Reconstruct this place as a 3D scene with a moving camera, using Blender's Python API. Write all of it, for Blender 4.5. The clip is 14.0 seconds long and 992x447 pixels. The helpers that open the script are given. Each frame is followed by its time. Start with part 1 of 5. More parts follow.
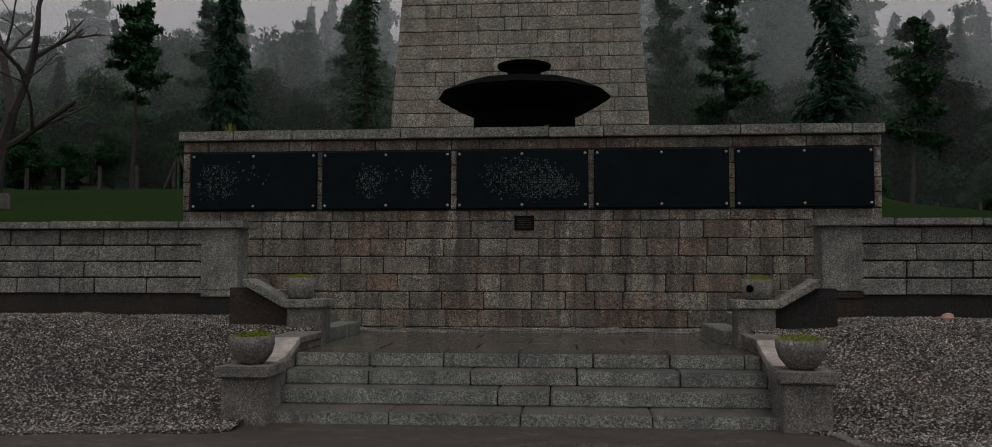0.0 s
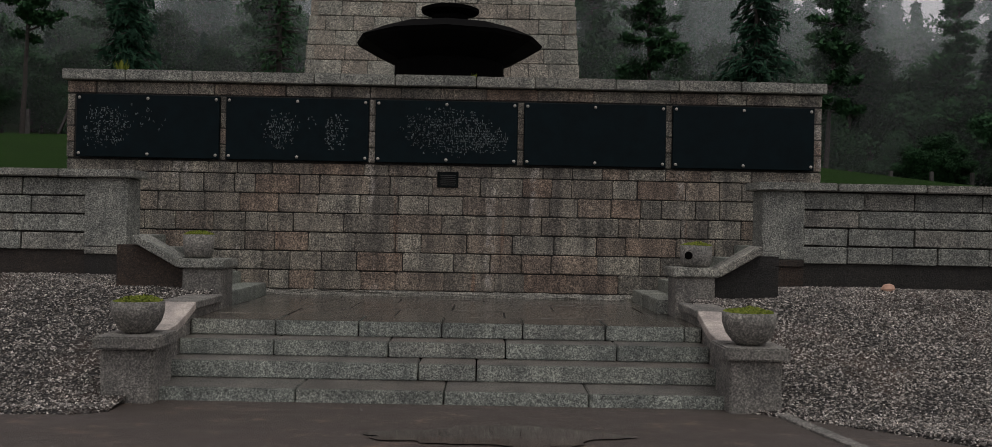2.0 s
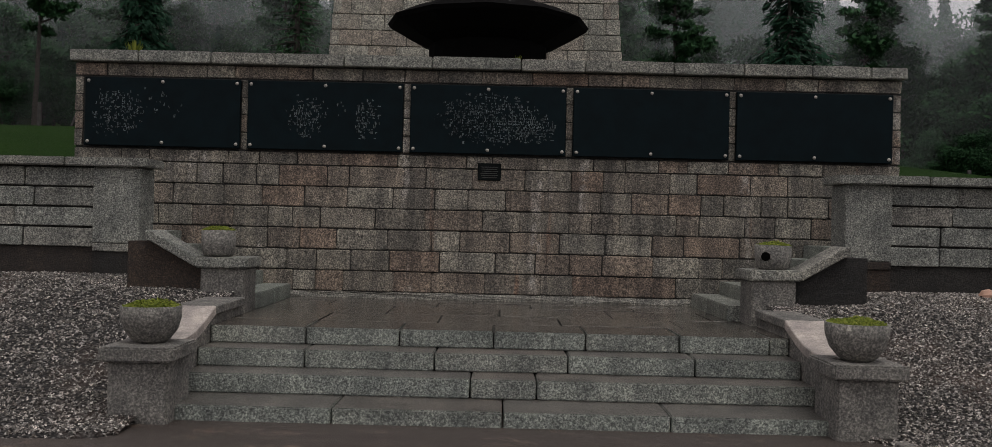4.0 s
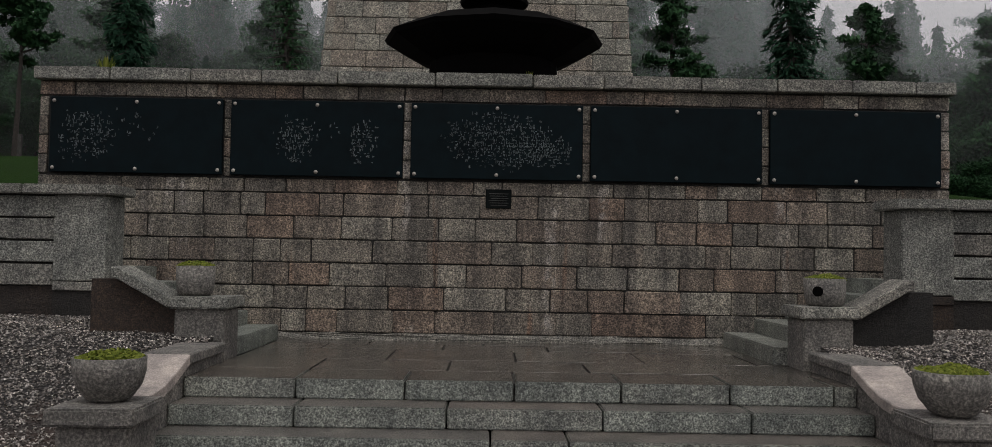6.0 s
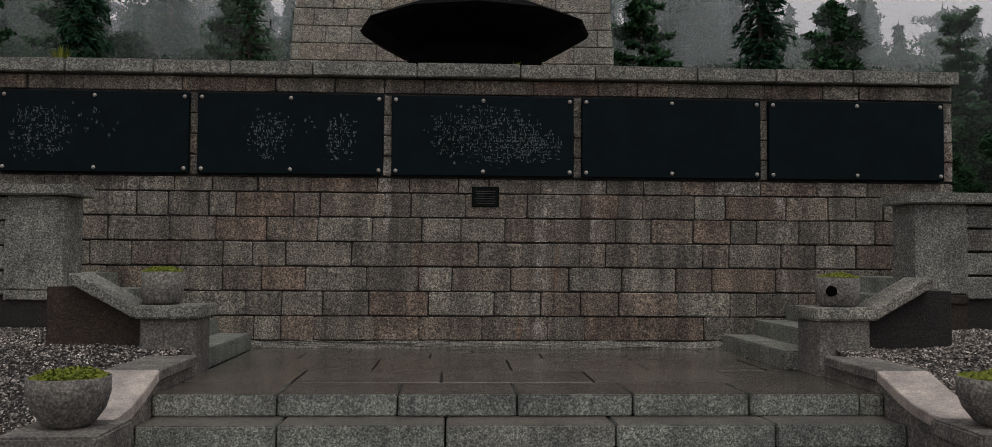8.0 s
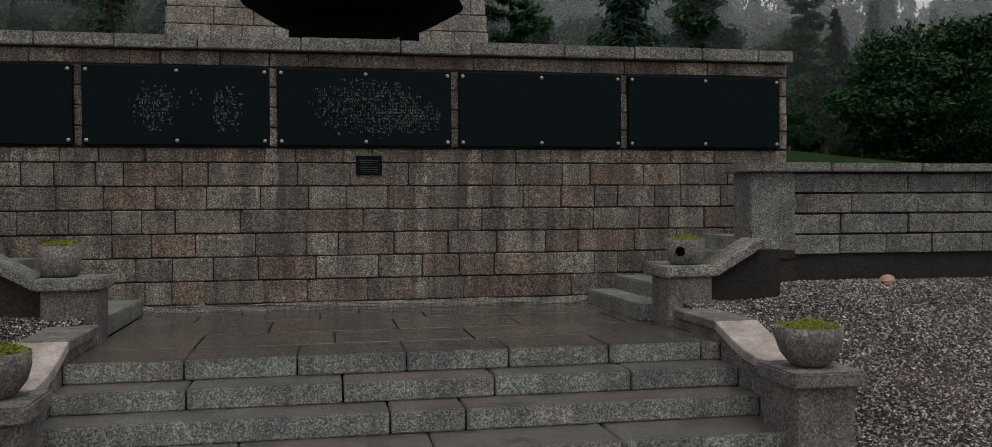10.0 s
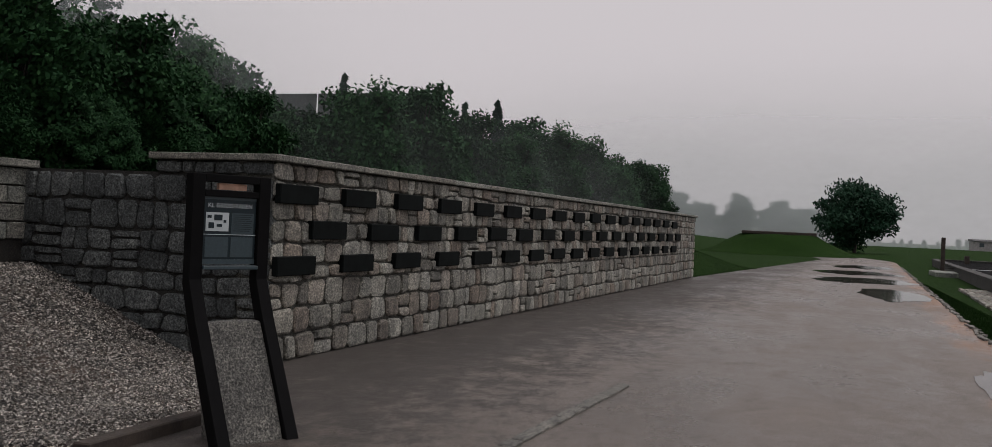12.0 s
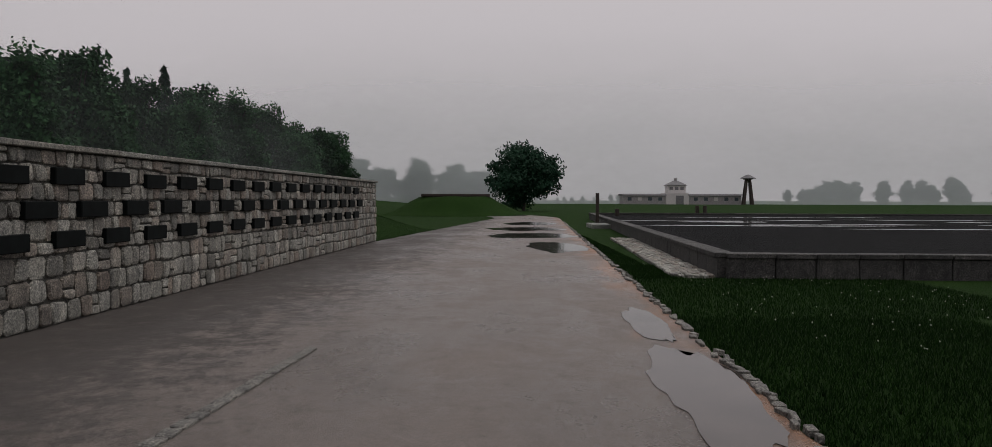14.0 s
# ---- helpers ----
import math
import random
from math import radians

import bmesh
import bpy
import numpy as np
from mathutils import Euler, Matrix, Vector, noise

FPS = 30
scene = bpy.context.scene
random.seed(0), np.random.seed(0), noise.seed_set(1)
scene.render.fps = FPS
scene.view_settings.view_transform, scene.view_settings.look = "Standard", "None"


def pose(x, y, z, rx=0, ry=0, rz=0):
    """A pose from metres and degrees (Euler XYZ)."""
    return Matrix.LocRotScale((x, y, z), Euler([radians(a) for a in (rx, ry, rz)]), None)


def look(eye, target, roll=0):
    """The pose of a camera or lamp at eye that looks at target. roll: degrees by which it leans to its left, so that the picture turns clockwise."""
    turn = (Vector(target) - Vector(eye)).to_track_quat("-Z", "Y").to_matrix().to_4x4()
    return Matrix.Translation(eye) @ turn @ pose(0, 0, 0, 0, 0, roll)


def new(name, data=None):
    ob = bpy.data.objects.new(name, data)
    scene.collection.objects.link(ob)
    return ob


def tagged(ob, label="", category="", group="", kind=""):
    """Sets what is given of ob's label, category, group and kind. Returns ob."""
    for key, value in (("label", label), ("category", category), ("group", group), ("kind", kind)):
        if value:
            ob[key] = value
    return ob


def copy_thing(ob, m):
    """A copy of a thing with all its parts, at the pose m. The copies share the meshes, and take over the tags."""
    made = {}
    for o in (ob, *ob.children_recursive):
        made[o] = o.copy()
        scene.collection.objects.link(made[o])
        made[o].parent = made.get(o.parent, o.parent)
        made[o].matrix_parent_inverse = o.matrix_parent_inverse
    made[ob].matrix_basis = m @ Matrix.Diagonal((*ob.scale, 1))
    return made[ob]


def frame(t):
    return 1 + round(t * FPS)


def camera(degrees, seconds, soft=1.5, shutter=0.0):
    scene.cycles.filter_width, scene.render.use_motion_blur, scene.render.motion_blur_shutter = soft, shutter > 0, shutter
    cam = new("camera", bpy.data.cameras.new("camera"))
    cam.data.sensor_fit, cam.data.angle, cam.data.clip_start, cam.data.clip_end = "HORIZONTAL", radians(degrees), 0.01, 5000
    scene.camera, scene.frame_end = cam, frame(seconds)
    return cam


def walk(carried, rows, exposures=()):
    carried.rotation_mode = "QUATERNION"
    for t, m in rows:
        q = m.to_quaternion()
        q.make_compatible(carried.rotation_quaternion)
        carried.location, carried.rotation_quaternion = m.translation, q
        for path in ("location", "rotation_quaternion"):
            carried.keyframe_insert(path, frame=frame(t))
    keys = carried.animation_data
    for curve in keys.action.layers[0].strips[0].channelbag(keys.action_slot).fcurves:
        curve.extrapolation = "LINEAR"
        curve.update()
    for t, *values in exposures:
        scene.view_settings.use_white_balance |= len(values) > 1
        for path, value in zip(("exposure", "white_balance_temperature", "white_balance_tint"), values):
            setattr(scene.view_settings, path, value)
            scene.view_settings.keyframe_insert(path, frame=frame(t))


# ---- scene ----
cam = camera(56.8, 14.0, soft=0.55)
PATH = [
    (0, (0.762, -13.476, 1.519), (0.593, -11.485, 1.618), 0.0),
    (0.5, (0.703, -13.325, 1.5), (0.586, -11.33, 1.592), 0.5),
    (1, (0.567, -13.136, 1.521), (0.522, -11.138, 1.588), 0.9),
    (1.5, (0.584, -12.809, 1.514), (0.579, -10.809, 1.552), 1.0),
    (2, (0.598, -12.541, 1.553), (0.615, -10.541, 1.562), 1.1),
    (2.5, (0.39, -12.369, 1.541), (0.436, -10.369, 1.541), 1.3),
    (3, (0.225, -12.254, 1.521), (0.252, -10.254, 1.518), 1.5),
    (3.2, (0.28, -12.057, 1.527), (0.269, -10.057, 1.526), 1.6),
    (5.3, (-0.024, -10.719, 1.498), (-0.024, -8.72, 1.534), 1.0),
    (5.5, (0.002, -10.555, 1.501), (-0.003, -8.556, 1.553), 1.0),
    (6, (-0.056, -10.343, 1.515), (-0.043, -8.345, 1.593), 1.0),
    (6.5, (-0.251, -10.102, 1.556), (-0.201, -8.105, 1.638), 0.8),
    (7, (-0.304, -9.893, 1.528), (-0.241, -7.896, 1.61), 0.3),
    (9.5, (-0.348, -9.723, 1.523), (-0.162, -7.732, 1.56), 0.0),
    (10, (-0.478, -10.469, 1.707), (-0.108, -8.504, 1.673), -0.4),
    (10.5, (-0.365, -10.425, 1.82), (0.647, -8.701, 1.775), 0.9),
    (11, (-0.223, -10.239, 1.83), (1.193, -8.828, 1.78), 1.1),
    (11.5, (-0.127, -10.647, 1.609), (1.542, -9.544, 1.601), 2.2),
    (12, (-0.356, -10.793, 1.636), (1.522, -10.106, 1.637), 2.6),
    (12.5, (-0.455, -10.769, 1.554), (1.512, -10.407, 1.556), 1.2),
    (13, (-0.562, -10.836, 1.57), (1.43, -10.65, 1.549), 0.8),
    (13.5, (-0.527, -10.817, 1.608), (1.471, -10.739, 1.567), 0.5),
    (14, (-0.557, -10.858, 1.605), (1.442, -10.842, 1.552), 0.2),
]
EXPOSURES = [(0, -0.72), (1.5, -0.38), (2.5, -0.14), (5.5, -0.12), (7.0, -0.22), (9.5, -0.2), (11.0, -0.18), (12.5, -0.35), (14.0, -0.48)]
walk(cam, [(t, look(eye, target, roll)) for t, eye, target, roll in PATH], EXPOSURES)

# ---- world, sun and exposure ----
world = bpy.data.worlds.new("overcast_sky")
scene.world = world
world.use_nodes = True
wn, wl = world.node_tree.nodes, world.node_tree.links
sky = wn.new("ShaderNodeTexSky")
sky.sky_type = "NISHITA"
sky.sun_disc = False
sky.sun_elevation = radians(68)
sky.sun_rotation = radians(156)
sky.dust_density = 6.0
sky.air_density = 1.0
hs = wn.new("ShaderNodeHueSaturation")
hs.inputs["Saturation"].default_value = 0.12
wl.new(sky.outputs[0], hs.inputs["Color"])
cloud = wn.new("ShaderNodeMix")
cloud.data_type = "RGBA"
cloud.inputs["Factor"].default_value = 0.75
cloud.inputs["B"].default_value = (6.6, 6.1, 6.35, 1)
wl.new(hs.outputs["Color"], cloud.inputs["A"])
wl.new(cloud.outputs["Result"], wn["Background"].inputs["Color"])
wn["Background"].inputs["Strength"].default_value = 0.124
sun_data = bpy.data.lights.new("sun", "SUN")
sun_data.energy, sun_data.angle, sun_data.color = 1.0, radians(28), (1.0, 0.96, 0.92)
sun = new("sun", sun_data)
sun.matrix_world = look((8, -18, 50), (0, 0, 0))


# ---- materials ----
def material(name, rough=0.8, metal=0.0, spec=0.5):
    m = bpy.data.materials.new(name)
    m.use_nodes = True
    b = m.node_tree.nodes["Principled BSDF"]
    b.inputs["Roughness"].default_value = rough
    b.inputs["Metallic"].default_value = metal
    b.inputs["Specular IOR Level"].default_value = spec
    return m, m.node_tree.nodes, m.node_tree.links, b


def noise_node(n, l, vec, scale, detail=6.0, rough=0.6):
    t = n.new("ShaderNodeTexNoise")
    t.inputs["Scale"].default_value = scale
    t.inputs["Detail"].default_value = detail
    t.inputs["Roughness"].default_value = rough
    l.new(vec, t.inputs["Vector"])
    return t.outputs["Fac"]


def ramp(n, l, fac, stops):
    r = n.new("ShaderNodeValToRGB")
    e = r.color_ramp.elements
    while len(e) < len(stops):
        e.new(0.5)
    for k, (p, c) in zip(e, stops):
        k.position, k.color = p, (*c, 1) if len(c) == 3 else c
    l.new(fac, r.inputs["Fac"])
    return r.outputs["Color"]


def mixed(n, l, fac, a, b, mode="MIX"):
    m = n.new("ShaderNodeMix")
    m.data_type, m.blend_type = "RGBA", mode
    for key, v in (("Factor", fac), ("A", a), ("B", b)):
        s = [i for i in m.inputs if i.name == key and i.type == ("VALUE" if key == "Factor" else "RGBA")][0]
        if isinstance(v, (int, float)):
            s.default_value = v
        elif isinstance(v, tuple):
            s.default_value = (*v, 1)
        else:
            l.new(v, s)
    return [o for o in m.outputs if o.type == "RGBA"][0]


def bumped(n, l, b, height, strength, distance):
    u = n.new("ShaderNodeBump")
    u.inputs["Strength"].default_value = strength
    u.inputs["Distance"].default_value = distance
    l.new(height, u.inputs["Height"])
    l.new(u.outputs["Normal"], b.inputs["Normal"])


def coords(n):
    return n.new("ShaderNodeNewGeometry").outputs["Position"]


def scaled(n, l, vec, s):
    k = n.new("ShaderNodeMapping")
    k.inputs["Scale"].default_value = s
    l.new(vec, k.inputs["Vector"])
    return k.outputs["Vector"]


def stone_material(name, dark, mid, light, rough=0.75, vary=0.5, warm=(0.21, 0.135, 0.095), warm_amount=0.35, speck=80, bump=0.6, island=False, streaks=0.4, lime=0.0, contrast=0.85):
    """Granite: large tone changes from piece to piece, blotches, run-off streaks and fine speckle."""
    m, n, l, b = material(name, rough)
    p = coords(n)
    if island:
        rnd = n.new("ShaderNodeNewGeometry").outputs["Random Per Island"]
    else:
        rnd = n.new("ShaderNodeObjectInfo").outputs["Random"]
    tone = ramp(n, l, rnd, [(0.0, dark), (0.5, mid), (1.0, light)])
    base = mixed(n, l, 1 - vary, tone, mid)
    wn_ = n.new("ShaderNodeTexWhiteNoise")
    wn_.noise_dimensions = "1D"
    l.new(rnd, wn_.inputs["W"])
    hue = ramp(n, l, wn_.outputs["Value"], [(0.45, (0, 0, 0)), (1.0, (1, 1, 1))])
    amount = n.new("ShaderNodeMath")
    amount.operation = "MULTIPLY"
    amount.inputs[1].default_value = warm_amount
    l.new(hue, amount.inputs[0])
    base = mixed(n, l, amount.outputs[0], base, warm)
    blot = noise_node(n, l, p, 3.2, 8)
    base = mixed(n, l, 0.75, base, ramp(n, l, blot, [(0.3, (0.45, 0.45, 0.45)), (0.7, (1.25, 1.2, 1.15))]), "MULTIPLY")
    run = noise_node(n, l, scaled(n, l, p, (5.0, 5.0, 0.5)), 1.0, 4)
    base = mixed(n, l, streaks, base, ramp(n, l, run, [(0.38, (0.4, 0.4, 0.42)), (0.6, (1.1, 1.08, 1.05))]), "MULTIPLY")
    if lime:
        wash = noise_node(n, l, scaled(n, l, p, (2.6, 2.6, 0.22)), 1.0, 5)
        broken = noise_node(n, l, p, 7, 4)
        wet = n.new("ShaderNodeMath")
        wet.operation = "MULTIPLY"
        l.new(ramp(n, l, wash, [(0.60, (0, 0, 0)), (0.68, (1, 1, 1))]), wet.inputs[0])
        l.new(ramp(n, l, broken, [(0.42, (0, 0, 0)), (0.62, (lime, lime, lime))]), wet.inputs[1])
        base = mixed(n, l, wet.outputs[0], base, (0.36, 0.34, 0.31))
        rust = noise_node(n, l, scaled(n, l, p, (3.1, 3.1, 0.3)), 1.3, 3)
        base = mixed(n, l, ramp(n, l, rust, [(0.66, (0, 0, 0)), (0.74, (0.55, 0.55, 0.55))]), base, (0.20, 0.105, 0.06))
    grain = noise_node(n, l, p, speck, 3, 0.7)
    base = mixed(n, l, contrast, base, ramp(n, l, grain, [(0.36, (0.12, 0.12, 0.13)), (0.5, (0.85, 0.85, 0.85)), (0.64, (2.3, 2.25, 2.2))]), "MULTIPLY")
    coarse = noise_node(n, l, p, speck * 0.34, 5, 0.7)
    base = mixed(n, l, contrast * 0.75, base, ramp(n, l, coarse, [(0.34, (0.35, 0.35, 0.36)), (0.5, (1.0, 1.0, 1.0)), (0.66, (1.6, 1.57, 1.53))]), "MULTIPLY")
    l.new(base, b.inputs["Base Color"])
    mid_h = noise_node(n, l, p, 17, 8, 0.75)
    h = mixed(n, l, 0.22, mid_h, grain)
    bumped(n, l, b, h, min(1.0, bump * 1.5), 0.035)
    return m


granite_wall = stone_material("granite_wall", (0.137, 0.135, 0.119), (0.208, 0.198, 0.168), (0.273, 0.271, 0.234), warm_amount=0.55, streaks=0.75, lime=0.9, vary=0.85, speck=60, contrast=0.85, bump=0.9)
granite_wing = stone_material("granite_wing", (0.158, 0.173, 0.161), (0.217, 0.234, 0.216), (0.276, 0.299, 0.275), warm_amount=0.2, speck=62, contrast=0.8, bump=0.9)
granite_coping = stone_material("granite_coping", (0.169, 0.181, 0.165), (0.224, 0.238, 0.217), (0.277, 0.294, 0.270), warm_amount=0.15, streaks=0.3, speck=64, contrast=0.8, bump=0.8)
granite_step = stone_material("granite_step", (0.184, 0.212, 0.193), (0.224, 0.255, 0.234), (0.271, 0.306, 0.283), rough=0.5, warm_amount=0.1, speck=72, bump=0.5, contrast=0.8)
granite_wet = stone_material("granite_wet", (0.062, 0.060, 0.055), (0.088, 0.084, 0.074), (0.125, 0.12, 0.105), rough=0.17, warm_amount=0.06, speck=100, bump=0.08)
granite_obelisk = stone_material("granite_obelisk", (0.204, 0.208, 0.179), (0.258, 0.264, 0.229), (0.319, 0.327, 0.287), warm_amount=0.35, streaks=0.3, speck=55, contrast=0.85)
concrete = stone_material("concrete", (0.160, 0.160, 0.148), (0.192, 0.192, 0.178), (0.232, 0.230, 0.212), warm_amount=0.0, speck=52, bump=0.7, contrast=0.6)
concrete_pale = stone_material("concrete_pale", (0.36, 0.33, 0.30), (0.42, 0.385, 0.355), (0.47, 0.435, 0.40), warm_amount=0.0, speck=90, bump=0.3, contrast=0.3)
rubble_pale = stone_material("rubble_pale", (0.14, 0.143, 0.128), (0.255, 0.26, 0.235), (0.39, 0.40, 0.365), vary=0.9, warm_amount=0.45, contrast=0.6, speck=42, bump=0.65, island=False, streaks=0.5)
rubble_far = stone_material("rubble_far", (0.14, 0.143, 0.128), (0.255, 0.26, 0.235), (0.39, 0.40, 0.365), vary=0.9, warm_amount=0.45, contrast=0.6, speck=42, bump=0.65, island=True, streaks=0.5)
rubble_dark = stone_material("rubble_dark", (0.045, 0.054, 0.057), (0.08, 0.094, 0.097), (0.13, 0.147, 0.148), vary=0.85, warm_amount=0.0, speck=42, bump=0.9)
# Near-black mortar: the shadow between the blocks is put into its colour.
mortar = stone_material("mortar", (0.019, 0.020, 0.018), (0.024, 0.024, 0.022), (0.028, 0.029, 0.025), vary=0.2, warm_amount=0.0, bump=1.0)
mortar_pale = stone_material("mortar_pale", (0.052, 0.054, 0.048), (0.064, 0.067, 0.058), (0.07, 0.074, 0.064), vary=0.2, warm_amount=0.0, bump=1.0)
granite_dark = stone_material("granite_dark", (0.075, 0.077, 0.073), (0.105, 0.107, 0.101), (0.14, 0.142, 0.134), warm_amount=0.0, speck=60, bump=0.8)
basin_stone = stone_material("basin_stone", (0.035, 0.036, 0.036), (0.055, 0.056, 0.055), (0.08, 0.08, 0.078), warm_amount=0.0, speck=42, bump=0.9)
# Damp footing stone, darkened further so its colour carries the deep shade.
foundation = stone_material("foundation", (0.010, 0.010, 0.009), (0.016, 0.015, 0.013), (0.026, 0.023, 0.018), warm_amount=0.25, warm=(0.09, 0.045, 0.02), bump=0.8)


def plain(name, color, rough=0.6, metal=0.0, var=0.25, scale=6.0, bump=0.0, spec=0.5):
    m, n, l, b = material(name, rough, metal, spec)
    p = coords(n)
    f = noise_node(n, l, p, scale, 8)
    lo = tuple(c * (1 - var) for c in color)
    hi = tuple(min(1, c * (1 + var)) for c in color)
    l.new(ramp(n, l, f, [(0.3, lo), (0.7, hi)]), b.inputs["Base Color"])
    if bump:
        bumped(n, l, b, noise_node(n, l, p, scale * 9, 6), bump, 0.01)
    return m


plaque_black = plain("plaque_black", (0.002, 0.0065, 0.0085), 0.55, spec=0.08, var=0.3)
letter_grey = plain("letter_grey", (0.10, 0.12, 0.125), 0.6, var=0.5, scale=30)
letter_dim = plain("letter_dim", (0.045, 0.058, 0.064), 0.6, var=0.5, scale=30)
bolt_metal = plain("bolt_metal", (0.33, 0.31, 0.28), 0.45, 0.3)
bowl_black = plain("bowl_black", (0.002, 0.002, 0.002), 0.9, spec=0.05)
bronze = plain("bronze", (0.0045, 0.0062, 0.0062), 0.8, 0.0, spec=0.08, var=0.4)
sign_black = plain("sign_black", (0.004, 0.004, 0.0045), 0.8, spec=0.1)
sign_panel = plain("sign_panel", (0.010, 0.020, 0.026), 0.35, var=0.1, spec=0.3)
sign_light = plain("sign_light", (0.45, 0.5, 0.52), 0.4, var=0.1)
sign_mid = plain("sign_mid", (0.030, 0.050, 0.060), 0.4, var=0.2, scale=60)
wood_dark = plain("wood_dark", (0.035, 0.026, 0.02), 0.8, var=0.5, bump=0.5)
wood_grey = plain("wood_grey", (0.05, 0.048, 0.045), 0.85, var=0.4, bump=0.4)
bark = plain("bark", (0.035, 0.03, 0.026), 0.9, var=0.5, scale=10, bump=0.8)
# Far building colours: pale tones stand in for the haze of distance.
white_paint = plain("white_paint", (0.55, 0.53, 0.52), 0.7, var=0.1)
building_hazed = plain("building_hazed", (0.30, 0.29, 0.29), 0.8, var=0.2, scale=2)
roof_hazed = plain("roof_hazed", (0.16, 0.16, 0.165), 0.8, var=0.2, scale=2)
orange_stone = plain("orange_stone", (0.42, 0.26, 0.19), 0.8, var=0.3, scale=14)
soil = plain("soil", (0.03, 0.025, 0.02), 0.9, var=0.5, scale=20, bump=0.8)


def leaf_material(name, lo, mid, hi):
    m, n, l, b = material(name, 0.7)
    g = n.new("ShaderNodeNewGeometry")
    f = noise_node(n, l, g.outputs["Position"], 0.6, 3)
    c = ramp(n, l, g.outputs["Random Per Island"], [(0.0, lo), (0.55, mid), (1.0, hi)])
    c = mixed(n, l, 0.6, c, ramp(n, l, f, [(0.3, (0.55, 0.6, 0.6)), (0.7, (1.3, 1.25, 1.2))]), "MULTIPLY")
    l.new(c, b.inputs["Base Color"])
    b.inputs["Specular IOR Level"].default_value = 0.08
    return m


needle = leaf_material("needle", (0.007, 0.024, 0.014), (0.013, 0.042, 0.024), (0.024, 0.064, 0.036))
leafy = leaf_material("leafy", (0.009, 0.030, 0.012), (0.017, 0.053, 0.021), (0.032, 0.082, 0.031))
moss = leaf_material("moss", (0.07, 0.10, 0.015), (0.14, 0.17, 0.025), (0.22, 0.24, 0.05))
blade = leaf_material("blade", (0.004, 0.016, 0.002), (0.008, 0.028, 0.004), (0.017, 0.046, 0.007))
flower = plain("flower", (0.5, 0.5, 0.42), 0.7)


def grass_material():
    m, n, l, b = material("grass", 0.95, spec=0.04)
    p = coords(n)
    f = noise_node(n, l, p, 0.35, 6)
    g = noise_node(n, l, p, 16, 8, 0.75)
    c = mixed(n, l, 0.5, ramp(n, l, f, [(0.3, (0.010, 0.028, 0.005)), (0.55, (0.016, 0.040, 0.008)), (0.75, (0.028, 0.052, 0.011))]),
              ramp(n, l, g, [(0.3, (0.003, 0.010, 0.002)), (0.7, (0.024, 0.055, 0.010))]))
    l.new(c, b.inputs["Base Color"])
    bumped(n, l, b, g, 1.0, 0.05)
    return m


grass = grass_material()


